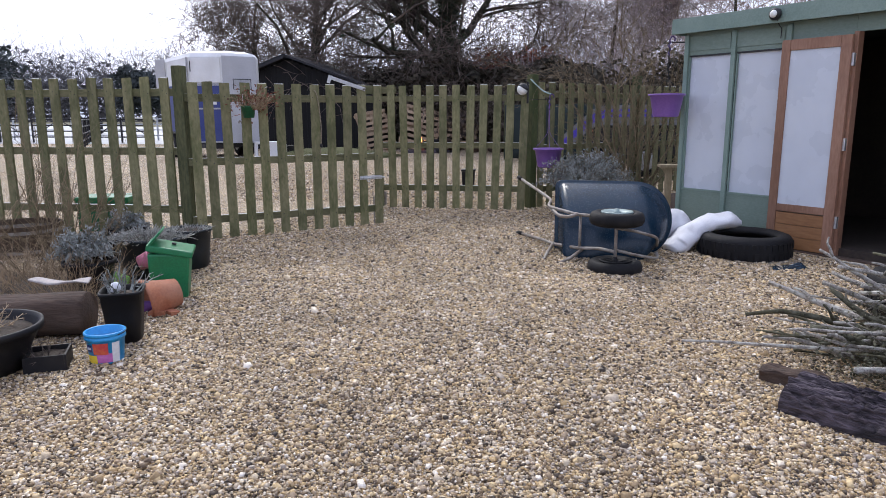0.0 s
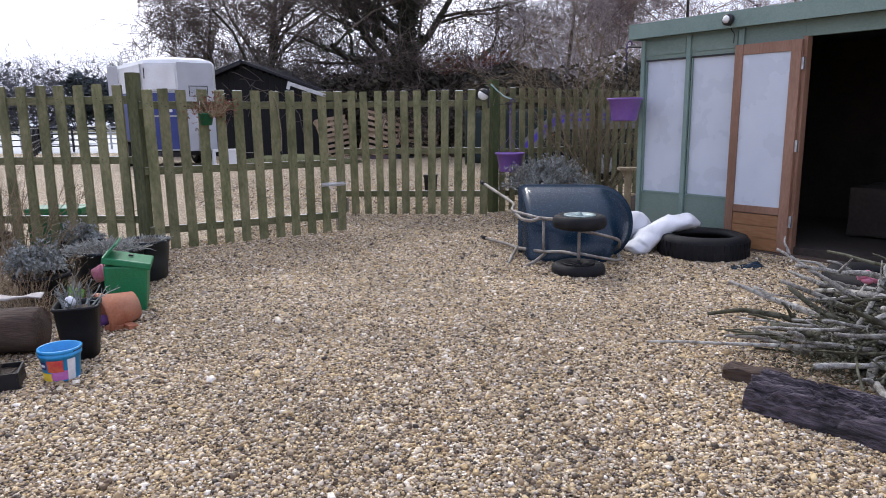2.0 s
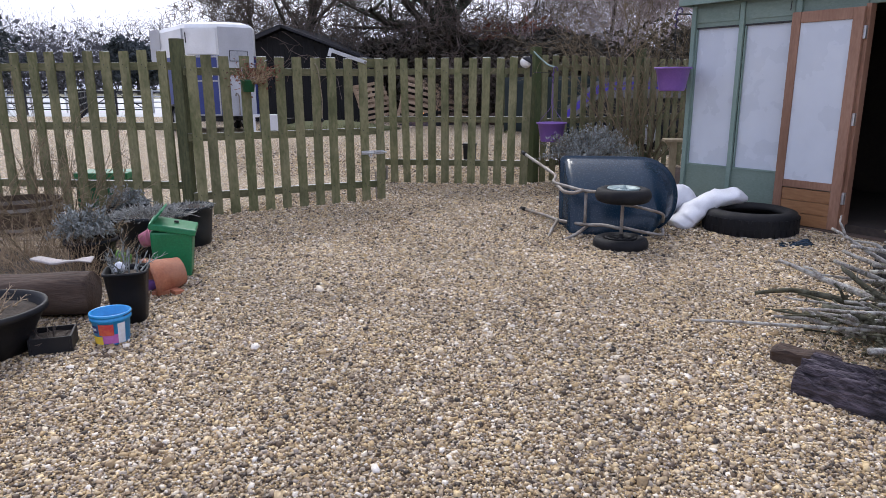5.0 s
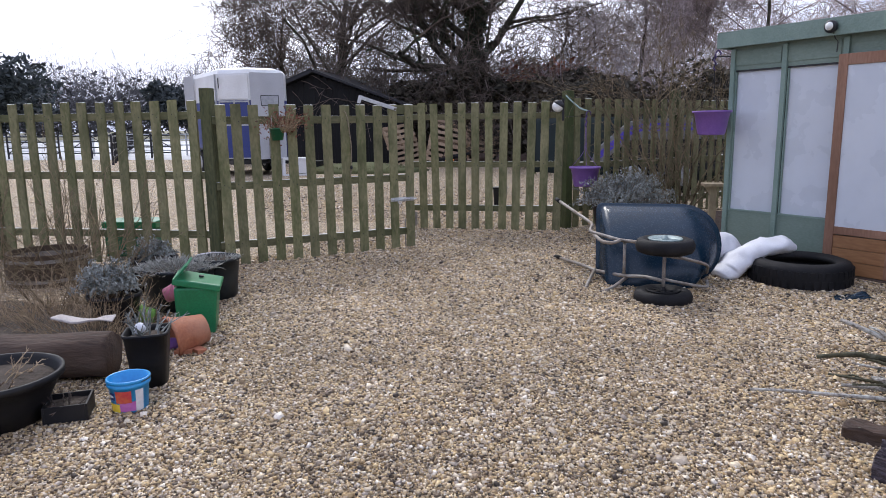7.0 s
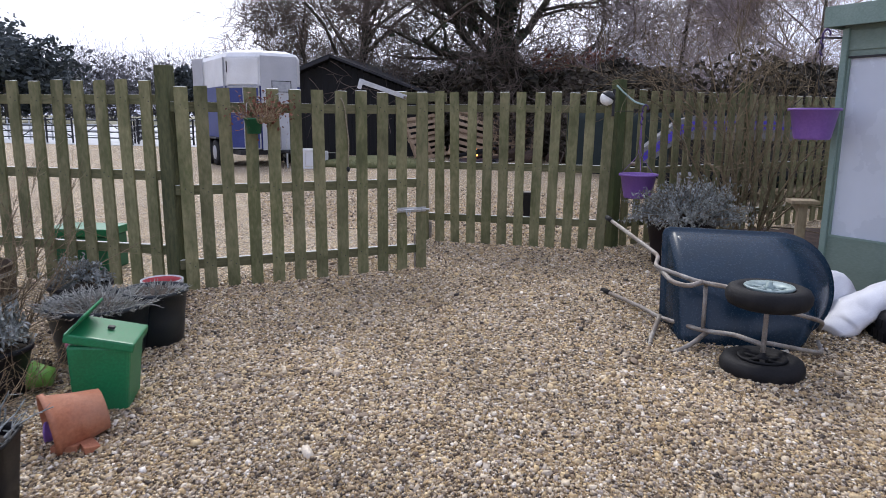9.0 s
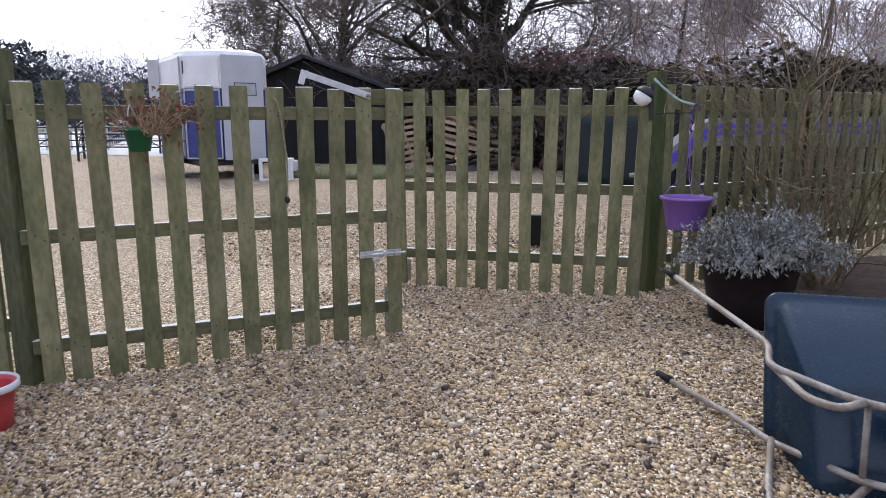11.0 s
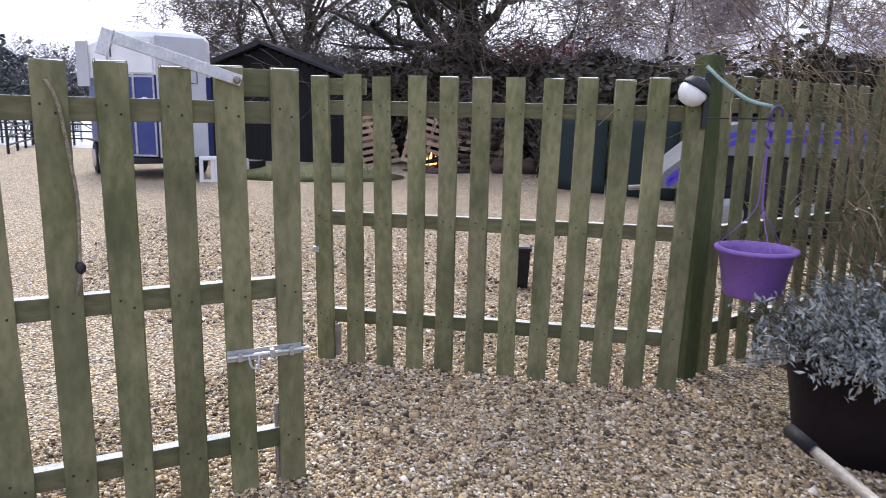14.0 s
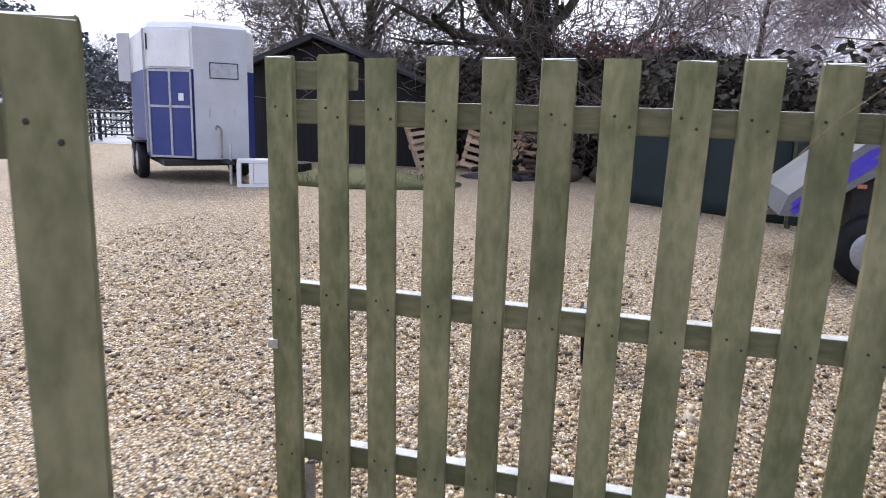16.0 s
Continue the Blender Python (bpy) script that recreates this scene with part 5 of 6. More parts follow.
# ---- beyond the gate ----
def black_bin():
    g = thing("small_bin", pose(-0.53, 10.36, gz(10.4)), "small black plastic bin standing on the gravel", "bin")
    bm = box(-0.095, 0.095, -0.08, 0.08, 0, 0.29, 0.012)
    for v in bm.verts:
        f = 0.85 + 0.15 * v.co.z / 0.29
        v.co.x *= f
        v.co.y *= f
    part("body", bm, "black_pot", g)
    part("rim", box(-0.105, 0.105, -0.09, 0.09, 0.291, 0.315, 0.006), "black_pot", g)
    part("lid_insert", box(-0.085, 0.085, -0.07, 0.07, 0.316, 0.323, 0.002), "dull_steel", g, "grey inner lid")


black_bin()


def horse_trailer():
    """Local x to the viewer's right along the nose, y to the back."""
    O = pose(-7.42, 17.07, gz(17), 0, 0, math.degrees(math.atan2(0.70, 0.714)))
    g = thing("horse_trailer", O, "blue and grey horse trailer with a white canopy top", "trailer")
    z0, zm, z1 = 0.44, 1.92, 2.58
    plan = [(-0.10, 0.0), (0.78, 0.0), (0.98, 0.30), (0.98, 3.1), (-0.75, 3.1), (-0.75, 0.52)]

    def shell(outline, za, zb, inset=0.0, top_scale=1.0):
        bm = bmesh.new()
        cx, cy = sum(p[0] for p in outline) / len(outline), sum(p[1] for p in outline) / len(outline)
        lo = [bm.verts.new((x, y, za)) for x, y in outline]
        hi = [bm.verts.new((cx + (x - cx) * top_scale, cy + (y - cy) * top_scale, zb)) for x, y in outline]
        bm.faces.new(lo)
        bm.faces.new(hi)
        for k in range(len(lo)):
            j = (k + 1) % len(lo)
            bm.faces.new((lo[k], lo[j], hi[j], hi[k]))
        return bm
    part("body", shell(plan, z0, zm), "van_blue", g, "royal blue side panels")
    part("canopy", shell(plan, zm + 0.002, z1), "van_cream", g, "white upper canopy")
    bm = shell(plan, z1 + 0.002, z1 + 0.10, 0, 0.93)
    roof = part("roof", bm, "van_cream", g)
    part("roof_crown", shell([(x * 0.93 + 0.01, y * 0.93 + 0.1) for x, y in plan], z1 + 0.104, z1 + 0.17, 0, 0.8), "van_cream", roof)
    # nose panel: grey from floor to roof
    front = part("nose_panel", box(-0.10, 0.79, -0.022, -0.002, z0 - 0.02, z1 + 0.03, 0.006), "van_white", g, "grey-white nose panel")
    bm = bmesh.new()
    box(0.17, 0.62, -0.034, -0.024, 1.78, 1.795, 0.0, bm)
    box(0.17, 0.62, -0.034, -0.024, 2.03, 2.045, 0.0, bm)
    box(0.155, 0.17, -0.034, -0.024, 1.78, 2.045, 0.0, bm)
    box(0.62, 0.635, -0.034, -0.024, 1.78, 2.045, 0.0, bm)
    part("window_frame", bm, "black_metal", front, "black rubber window frame")
    part("window_pane", box(0.17, 0.62, -0.028, -0.0235, 1.795, 2.03, 0.0), "van_trim", front, "reflective grey pane")
    for x in (0.14, 0.56):
        part("rope_ring", tube([(x, -0.03, 1.28), (x, -0.03, 1.14)], 0.01, 6), "galv", front)
    # angled ramp panel at the nose's side
    ang = math.degrees(math.atan2(0.52, -0.65))
    ln = math.hypot(0.65, 0.52)
    rampm = pose(-0.10, 0.0, 0, 0, 0, ang)
    ramp = part("side_ramp", box(0.03, ln - 0.02, 0.004, 0.03, z0 + 0.02, zm - 0.03, 0.004), "van_blue", g, "blue loading ramp", at=rampm)
    for x0, x1, za, zb in ((0.02, ln - 0.01, z0, z0 + 0.035), (0.02, ln - 0.01, zm - 0.05, zm - 0.01), (0.02, 0.055, z0, zm), (ln - 0.045, ln - 0.01, z0, zm), (ln / 2 - 0.02, ln / 2 + 0.02, z0, zm),
                           (0.05, ln - 0.04, 1.28, 1.32)):
        part("ramp_trim", box(x0, x1, 0.031, 0.045, za, zb, 0.002), "van_trim", ramp)
    part("notice", box(ln / 2 - 0.24, ln / 2 - 0.15, 0.032, 0.038, 1.40, 1.52, 0.0, None, Matrix()), "white", ramp, "small white notice")
    top = part("top_door", box(0.04, ln - 0.03, 0.004, 0.03, zm + 0.03, z1 - 0.04, 0.006), "van_cream", g, "white top door", at=rampm)
    part("hinge", box(ln - 0.04, ln - 0.02, 0.03, 0.05, zm + 0.3, z1 - 0.1, 0.002), "black_metal", top)
    # open rear flap seen along the side
    part("side_flap", box(-0.80, -0.765, 0.62, 0.66, 0.5, z1, 0.004), "van_trim", g, "aluminium corner strip")
    part("open_door", box(-0.03, 0.0, 0.0, 0.36, 1.75, z1 + 0.08, 0.01), "van_white", g, "open top door hanging out", at=pose(-0.78, 2.6, 0, 0, 0, 30))
    for y in (1.35, 2.05):
        for x in (-0.9, 0.90):
            w = part("wheel", lathe([(0.05, 0.0), (0.2, 0.0), (0.30, 0.01), (0.325, 0.04), (0.325, 0.15), (0.30, 0.18), (0.2, 0.19), (0.05, 0.19)], 28, None, Matrix.Rotation(radians(90), 4, "Y")), "rubber", g, "", True,
                     at=pose(x, y, 0.325))
            part("wheel_rim", lathe([(0.02, -0.006), (0.17, -0.004), (0.19, 0.006), (0.02, 0.008)], 20, None, Matrix.Rotation(radians(90), 4, "Y")), "van_trim", w, "", True)
        part("mudguard", box(-0.95, -0.752, y - 0.36, y + 0.36, 0.66, 0.70, 0.01), "black_metal", g)
    part("chassis", box(-0.6, 0.8, 0.15, 3.0, 0.3, 0.415, 0.01), "black_metal", g)
    part("drawbar", tube([(0.35, 0.3, 0.38), (0.35, -0.6, 0.40)], 0.04, 8), "black_metal", g)
    part("jockey_handle", tube([(0.30, -0.1, 0.45), (0.30, -0.12, 0.95), (0.22, -0.14, 1.0), (0.2, -0.16, 0.93)], 0.018, 8), "dull_steel", g, "curved jockey wheel handle")
    part("jockey_leg", tube([(0.42, -0.2, 0.0), (0.42, -0.2, 0.7)], 0.025, 8), "galv", g)


horse_trailer()


def white_step():
    g = thing("mounting_step", pose(-6.45, 17.25, gz(17), 0, 0, 28), "white plastic mounting block on the gravel", "step")
    part("top", box(-0.36, 0.36, -0.2, 0.2, 0.40, 0.46, 0.012), "white", g)
    for x in (-0.33, -0.13, 0.3):
        part("leg", box(x - 0.035, x + 0.035, -0.19, 0.19, 0.0, 0.40, 0.008), "white", g)
    part("side_panel", box(-0.09, 0.262, -0.185, -0.15, 0.06, 0.40, 0.006), "white", g)
    part("rail", box(-0.365, 0.335, -0.193, -0.187, 0.0, 0.05, 0.002), "white", g)
    g = thing("jerry_can", pose(-6.55, 18.35, gz(18)), "white plastic jerry can standing near the trailer", "can")
    part("body", box(-0.13, 0.13, -0.12, 0.12, 0.0, 0.36, 0.03), "white", g)
    part("cap", lathe([(0.03, 0.36), (0.03, 0.4), (0.002, 0.405)], 12), "white", g)
    solo("crate_stack", box(-0.25, 0.25, -0.2, 0.2, 0, 0.3, 0.02), "black_pot", pose(-6.55, 18.35, gz(18) - 0.0001 + 0.0, 0, 0, 0), "dark box under the jerry can", "box").location.y += 0.45


white_step()


def barn():
    g = thing("barn", pose(-7.95, 22.9, gz(22)), "low black boarded barn with a shallow gabled roof", "barn")
    W, hp, he, D = 3.0, 3.05, 1.95, 7.0
    n = 30
    pitch = 2 * W / n
    for k in range(n):
        x = -W + pitch * (k + 0.5)
        h = he + (hp - he) * (1 - abs(x) / W) - 0.06
        part("board", box(x - pitch / 2 + 0.004, x + pitch / 2 - 0.004, 0, 0.03 + 0.008 * (k % 2), 0.0, h, 0.0), "barn", g)
    part("gable_backing", prism([(-W, 0), (W, 0), (W, he - 0.1), (0, hp - 0.1), (-W, he - 0.1)], 0.045, 0.10), "barn", g)
    for s in (-1, 1):
        part("side_wall", box(s * W - 0.04, s * W + 0.04, 0.1, D, 0, he - 0.05, 0), "barn", g)
        part("roof", prism([(0, hp), (s * (W + 0.35), he - 0.13), (s * (W + 0.35), he - 0.06), (0, hp + 0.08)], -0.35, D), "barn_roof", g)
    part("back_wall", box(-W, W, D - 0.1, D, 0, he, 0), "barn", g)
    part("barge_board", prism([(0, hp - 0.05), (-W - 0.36, he - 0.2), (-W - 0.36, he - 0.06), (0, hp + 0.085)], -0.38, -0.352), "barn_roof", g, "grey weathered barge board")
    g2 = thing("open_shelter", pose(-5.6, 24.4, gz(22)), "dark open-fronted shelter beside the barn", "shelter")
    part("roof", box(-0.4, 2.2, -0.3, 2.0, 1.75, 1.83, 0), "barn_roof", g2)
    part("back", box(-0.4, 2.2, 1.9, 1.98, 0, 1.75, 0), "barn", g2)
    for x in (-0.3, 2.1):
        part("post", box(x - 0.05, x + 0.05, -0.25, -0.15, 0, 1.75, 0), "barn", g2)


barn()


def pallet_at(m, label):
    g = thing("pallet", m, label, "pallet", "pallets by the bonfire")
    rng = random.Random(str(m.translation))
    for k in range(8):
        z = 0.05 + k * 0.15
        part("slat", box(-0.5, 0.5, -0.011, 0.011, z - 0.042, z + 0.042, 0.0), "pallet", g, at=pose(rng.uniform(-0.01, 0.01), 0, 0))
    for x in (-0.45, 0.0, 0.45):
        part("bearer", box(x - 0.035, x + 0.035, 0.012, 0.10, 0.0, 1.15, 0.0), "pallet", g)
    for k in range(3):
        z = 0.08 + k * 0.5
        part("back_slat", box(-0.5, 0.5, 0.101, 0.12, z - 0.045, z + 0.045, 0.0), "pallet", g)


PG = gz(22)
pallet_at(pose(-3.5, 22.3, PG, -14, 14, 12) @ Matrix.Scale(1.25, 4), "pale wooden pallet leaning upright by the bonfire")
pallet_at(pose(-2.2, 22.5, PG, -10, 4, -10) @ Matrix.Scale(1.3, 4), "pale wooden pallet leaning askew")
pallet_at(pose(-4.6, 22.5, PG, -22, -8, 50) @ Matrix.Scale(1.2, 4), "pale wooden pallet propped at an angle")


def bonfire():
    g = thing("bonfire", pose(-2.95, 21.3, PG), "small smouldering bonfire of charred logs", "bonfire")
    rng = random.Random(5)
    for k in range(12):
        a, l = rng.uniform(0, 3.14), rng.uniform(0.3, 0.8)
        c = Vector((rng.gauss(0.15, 0.35), rng.gauss(0, 0.2), 0.06 + 0.09 * (k % 4)))
        d = Vector((math.cos(a), math.sin(a), rng.uniform(-0.15, 0.15))) * l / 2
        part("charred_log", tube([c - d, c + d], rng.uniform(0.04, 0.075), 8), "sleeper" if k % 3 else "barn", g, "", True)
    part("ash_heap", roughen(lathe([(0.9, 0.0), (0.6, 0.06), (0.3, 0.1), (0.01, 0.12)], 20), 0.04, 4), "bark", g, "grey ash", True)
    for k, (x, h) in enumerate(((-0.15, 0.30), (-0.05, 0.22), (-0.25, 0.17))):
        bm = lathe([(0.03, 0.1), (0.055, 0.14), (0.035, 0.1 + h * 0.55), (0.004, 0.1 + h)], 9, None, Matrix.Translation((x, -0.25, 0.05)))
        part("flame", roughen(bm, 0.03, 7), "flame", g, "orange flame", True)
    rng2 = random.Random(8)
    for k in range(7):
        bm = roughen(lathe([(0.02, 0), (0.22, 0.02), (0.26, 0.14), (0.16, 0.3), (0.02, 0.34)], 12), 0.06, 5)
        solo("tree_stump", bm, "sleeper", pose(-2.0 + 0.5 * k + rng2.uniform(-0.15, 0.15), 21.3 + rng2.uniform(-0.2, 0.5), PG, 0, rng2.uniform(-25, 25), 0), "dark sawn log heap beside the bonfire", "log", "logs by the bonfire", smooth=True)


bonfire()


def windbreak():
    a, b = Vector((-0.4, 17.6)), Vector((3.6, 14.6))
    d = b - a
    g = thing("windbreak_screen", pose(a.x, a.y, gz(16), 0, 0, math.degrees(math.atan2(d.y, d.x))), "dark green netting windbreak on posts", "screen")
    n = 4
    for k in range(n):
        x0, x1 = d.length * k / n, d.length * (k + 1) / n
        bm = box(x0 + 0.03, x1 - 0.03, 0, 0.02, 0.05, 1.35, 0.0)
        bmesh.ops.subdivide_edges(bm, edges=bm.edges[:], cuts=6, use_grid_fill=True)
        for v in bm.verts:
            v.co.y += 0.03 * math.sin(v.co.x * 5 + k)
        part("net_panel", bm, "screen", g, "", True)
        part("post", box(x0 - 0.03, x0 + 0.03, 0.05, 0.11, 0, 1.45, 0.004), "post", g)


windbreak()


def silver_trailer():
    """Local x runs along the side away from the nose."""
    g = thing("silver_trailer", pose(0.85, 12.95, gz(13), 0, 0, -4) @ Matrix.Scale(1.1, 4), "silver trailer with violet stripes and a sloping nose", "trailer")
    side = [(0.0, 0.50), (0.05, 0.66), (0.55, 1.10), (0.75, 1.16), (3.0, 1.18), (3.0, 0.84), (0.62, 0.84), (0.45, 0.72), (0.2, 0.5)]
    part("body", prism(side, 0.0, 1.5), "silver", g)
    part("chassis", box(0.5, 3.0, 0.12, 1.4, 0.36, 0.835, 0.0), "black_metal", g, "black underside")
    for dz in (0.0, 0.075):
        part("stripe", prism([(0.07, 0.60 - dz * 0.6), (0.56, 1.03 - dz), (0.76, 1.09 - dz), (2.98, 1.11 - dz), (2.98, 1.065 - dz), (0.77, 1.045 - dz), (0.60, 0.985 - dz), (0.10, 0.555 - dz * 0.6)], -0.006, -0.001), "stripe", g, "violet-blue stripe")
    for x in (0.66, 1.4):
        w = part("wheel", lathe([(0.04, 0.0), (0.18, 0.0), (0.25, 0.012), (0.27, 0.04), (0.27, 0.13), (0.25, 0.16), (0.04, 0.16)], 28, None, Matrix.Rotation(radians(-90), 4, "X")), "rubber", g, "", True, at=pose(x, -0.04, 0.27))
        part("wheel_rim", lathe([(0.02, -0.02), (0.06, -0.02), (0.15, -0.004), (0.17, 0.006), (0.02, 0.01)], 20, None, Matrix.Rotation(radians(-90), 4, "X")), "van_trim", w, "grey wheel rim", True)
    part("tail_reflector", box(0.50, 0.56, -0.012, -0.001, 0.74, 0.77, 0.0), "brick", g, "orange reflector")
    part("coupling", tube([(0.1, 0.75, 0.45), (-0.25, 0.75, 0.42)], 0.03, 8), "dull_steel", g)


silver_trailer()


def far_rails():
    def hurdle(m, length, label, mat, brace=True):
        g = thing("field_hurdle", m, label, "rail fence", "hurdles on the far drive")
        for z in (0.25, 0.5, 0.75, 1.0):
            part("rail", tube([(0, 0, z), (length, 0, z)], 0.03, 6), mat, g)
        for x in (0.0, length / 2, length):
            part("upright", tube([(x, 0, 0), (x, 0, 1.08)], 0.04, 6), mat, g)
        if brace:
            part("brace", tube([(0, 0.01, 0.25), (length / 2, 0.01, 1.0)], 0.02, 6), mat, g)
            part("brace", tube([(length, 0.01, 0.25), (length / 2, 0.01, 1.0)], 0.02, 6), mat, g)
    a, b = Vector((-15.5, 22.5)), Vector((-30, 45))
    n = 8
    d = (b - a) / n
    for k in range(n):
        p = a + d * k
        hurdle(pose(p.x, p.y, 0.13, 0, 0, math.degrees(math.atan2(d.y, d.x))), d.length, "black metal post and rail fence along the drive", "black_metal")
    for k in range(6):
        hurdle(pose(-33 + 2.9 * k, 27.5, 0.13, 0, 0, 3), 2.5, "dark metal hurdle on the wet drive", "black_metal")
    for k in range(5):
        hurdle(pose(-31 + 3.1 * k, 30.5, 0.13, 0, 0, -4), 2.7, "pale metal hurdle on the wet drive", "galv", False)


far_rails()


def turf_mound():
    bm = roughen(lathe([(1.7, 0.0), (1.2, 0.10), (0.6, 0.2), (0.02, 0.24)], 26, None, None, 1.2, 0.8), 0.06, 1.6)
    g = thing("turf_mound", pose(-5.3, 18.9, gz(19)), "low mound of winter turf by the barn", "mound")
    part("earth", bm, "grass", g, "", True)
    stalks(g, "grass_blades", 900, (0, 0, 0.05), 1.4, 0.16, 0.004, "grass", 99, 0.2, 0)


turf_mound()


# ---- trees, hedge and distance ----
def bare_tree(at, seed, height, radius, depth, label, ivy=0, lean=(0, 0), first=0.35, limbs=9, spread=0.62, mat="twig"):
    rng = np.random.default_rng(seed)
    g = thing("bare_tree", pose(*at), label, "tree")
    trunk, crown = [], []
    p = np.array([0.0, 0, 0])
    k = 9
    r = radius
    pts = [p]
    for j in range(k):
        q = p + np.array([lean[0] / k + rng.normal(scale=0.05), lean[1] / k + rng.normal(scale=0.05), height * 0.6 / k])
        trunk.append((p, q, r, r * 0.9))
        r *= 0.9
        p = q
        pts.append(p)
    for j in range(limbs):
        t = first + (1 - first) * j / (limbs - 1)
        i = min(int(t * k), k)
        a = rng.uniform(0, 2 * math.pi)
        up = 0.25 + 0.75 * t
        grow(rng, crown, pts[i], (math.cos(a), math.sin(a) * 0.8, up), height * rng.uniform(0.32, 0.46), radius * 0.36 * (1.15 - 0.5 * t), depth, spread, 0.02, (1, 3), 4, 0.64)
    grow(rng, crown, pts[-1], (0, 0, 1), height * 0.36, r * 0.8, depth, spread, 0.05, (1, 3), 4, 0.64)
    t_ob = new("trunk", sticks("trunk", trunk, "trunk", 12))
    t_ob.parent = g
    thick = [s for s in crown if s[2] > 0.045]
    thin = [s for s in crown if s[2] <= 0.045]
    thin = [(a, b, max(c, 0.011), max(d, 0.008)) for a, b, c, d in thin]
    for nm, ss, sides in (("limb_structure", thick, 7), ("crown", thin, 3)):
        if ss:
            ob = new(nm, sticks(nm, ss, mat if nm == "crown" else "trunk", sides))
            ob.parent = g
    if ivy:
        cs = []
        src = trunk + [s for s in thick if s[0][2] < height * 0.62]
        for _ in range(ivy):
            a, b, r0, _r1 = src[rng.integers(len(trunk) if rng.uniform() < 0.72 else len(src))]
            v = rng.normal(size=3)
            v /= np.linalg.norm(v)
            cs.append(a + (b - a) * rng.uniform() + v * (r0 + abs(rng.normal(scale=0.14))))
        ob = new("ivy", leaves("ivy", np.array(cs), 0.075, "ivy", rng))
        ob.parent = g
        tagged(ob, "dark ivy leaves")
    return g


bare_tree((-3.5, 28.5, 0.2), 11, 13.0, 0.55, 4, "huge bare winter tree with an ivy-clad trunk", 9000, (0.2, 0), 0.25, 19, 0.58)
bare_tree((-10.2, 30.5, 0.2), 12, 11.0, 0.28, 4, "bare dark winter tree with crooked limbs", 300, (1.0, 0), 0.22, 13, 0.62)
bare_tree((-12.8, 33.5, 0.2), 16, 8.0, 0.2, 4, "bare spreading winter tree behind the barn", 0, (-1.0, 0), 0.2, 9, 0.66)
bare_tree((2.8, 30.0, 0.2), 13, 9.0, 0.14, 4, "slender bare winter tree above the hedge", 0, (0.4, 0), 0.3, 9, 0.5, "twig_grey")
bare_tree((7.0, 27.0, 0.2), 14, 9.0, 0.13, 4, "slender bare winter tree above the hedge", 0, (0.2, 0), 0.3, 9, 0.5, "twig_grey")
bare_tree((11.5, 26.0, 0.2), 15, 10.0, 0.16, 4, "slender bare winter tree with ivy", 500, (-0.3, 0), 0.3, 9, 0.5, "twig_grey")


def thicket(name, line, width, h0, h1, stems, leaf_n, seed, label, stem_mat, leaf_mat, leaf_size, leaf_h=0.7):
    """A tangled hedge along a line of points: stems that branch twice, and leaves low down."""
    rng = np.random.default_rng(seed)
    ps = [np.array(p, float) for p in line]
    segs, cs = [], []

    def spot():
        i = rng.integers(len(ps) - 1)
        t = rng.uniform()
        c = ps[i] + (ps[i + 1] - ps[i]) * t
        f = (i + t) / (len(ps) - 1)
        c = c + np.array([rng.uniform(-1, 1), rng.uniform(-1, 1)]) * width / 2
        bump = 0.8 + 0.35 * noise.noise(Vector((c[0] * 0.5, c[1] * 0.5, seed)))
        return c, (h0 + (h1 - h0) * f) * bump
    for _ in range(stems):
        c, h = spot()
        p = np.array([c[0], c[1], 0.2])
        d = np.array([rng.normal(scale=0.3), rng.normal(scale=0.3), 1.0])
        ln = h * rng.uniform(0.6, 1.15)
        r = 0.019
        for j in range(5):
            d = d + rng.normal(scale=0.22, size=3)
            d /= np.linalg.norm(d)
            e = p + d * ln / 5
            segs.append((p, e, r, r * 0.75))
            for _ in range(4 if j else 1):
                w = d + rng.normal(scale=0.75, size=3)
                w /= np.linalg.norm(w)
                s = p + (e - p) * rng.uniform(0.1, 1)
                e2 = s + w * ln * rng.uniform(0.1, 0.24)
                segs.append((s, e2, r * 0.5, r * 0.3))
                for _ in range(2):
                    w2 = w + rng.normal(scale=0.6, size=3)
                    w2 /= np.linalg.norm(w2)
                    s2 = s + (e2 - s) * rng.uniform(0.3, 1)
                    segs.append((s2, s2 + w2 * ln * 0.09, r * 0.35, r * 0.22))
            p, r = e, r * 0.75
    for _ in range(leaf_n):
        c, h = spot()
        cs.append((c[0], c[1], 0.2 + h * leaf_h * rng.uniform() ** 0.8))
    g = thing(name, pose(0, 0, 0), label, "hedge")
    ob = new("tangled_growth", sticks("tangled_growth", segs, stem_mat))
    ob.parent = g
    tagged(ob, kind="stuff")
    if leaf_n:
        ob = new("leaf_litter", leaves("leaf_litter", np.array(cs), leaf_size, leaf_mat, rng))
        ob.parent = g
        tagged(ob, kind="stuff")


thicket("bramble_hedge", [(-7.0, 25.5), (-3.0, 24.0), (1.5, 22.5)], 2.2, 3.0, 3.3, 300, 42000, 21, "dark tangled bramble hedge behind the bonfire", "twig", "bramble", 0.11, 0.95)
thicket("bramble_hedge", [(0.5, 20.8), (3.5, 18.0), (8.0, 14.5), (13.0, 11.5)], 2.6, 2.7, 2.9, 420, 52000, 22, "dark tangled hedge behind the windbreak", "twig", "bramble", 0.085, 0.92)
thicket("bramble_hedge", [(5.2, 15.5), (6.2, 13.0), (7.2, 10.0), (8.0, 6.5)], 1.6, 2.3, 2.5, 180, 26000, 26, "dark tangled hedge behind the shed and trailer", "twig", "bramble", 0.075, 0.9)
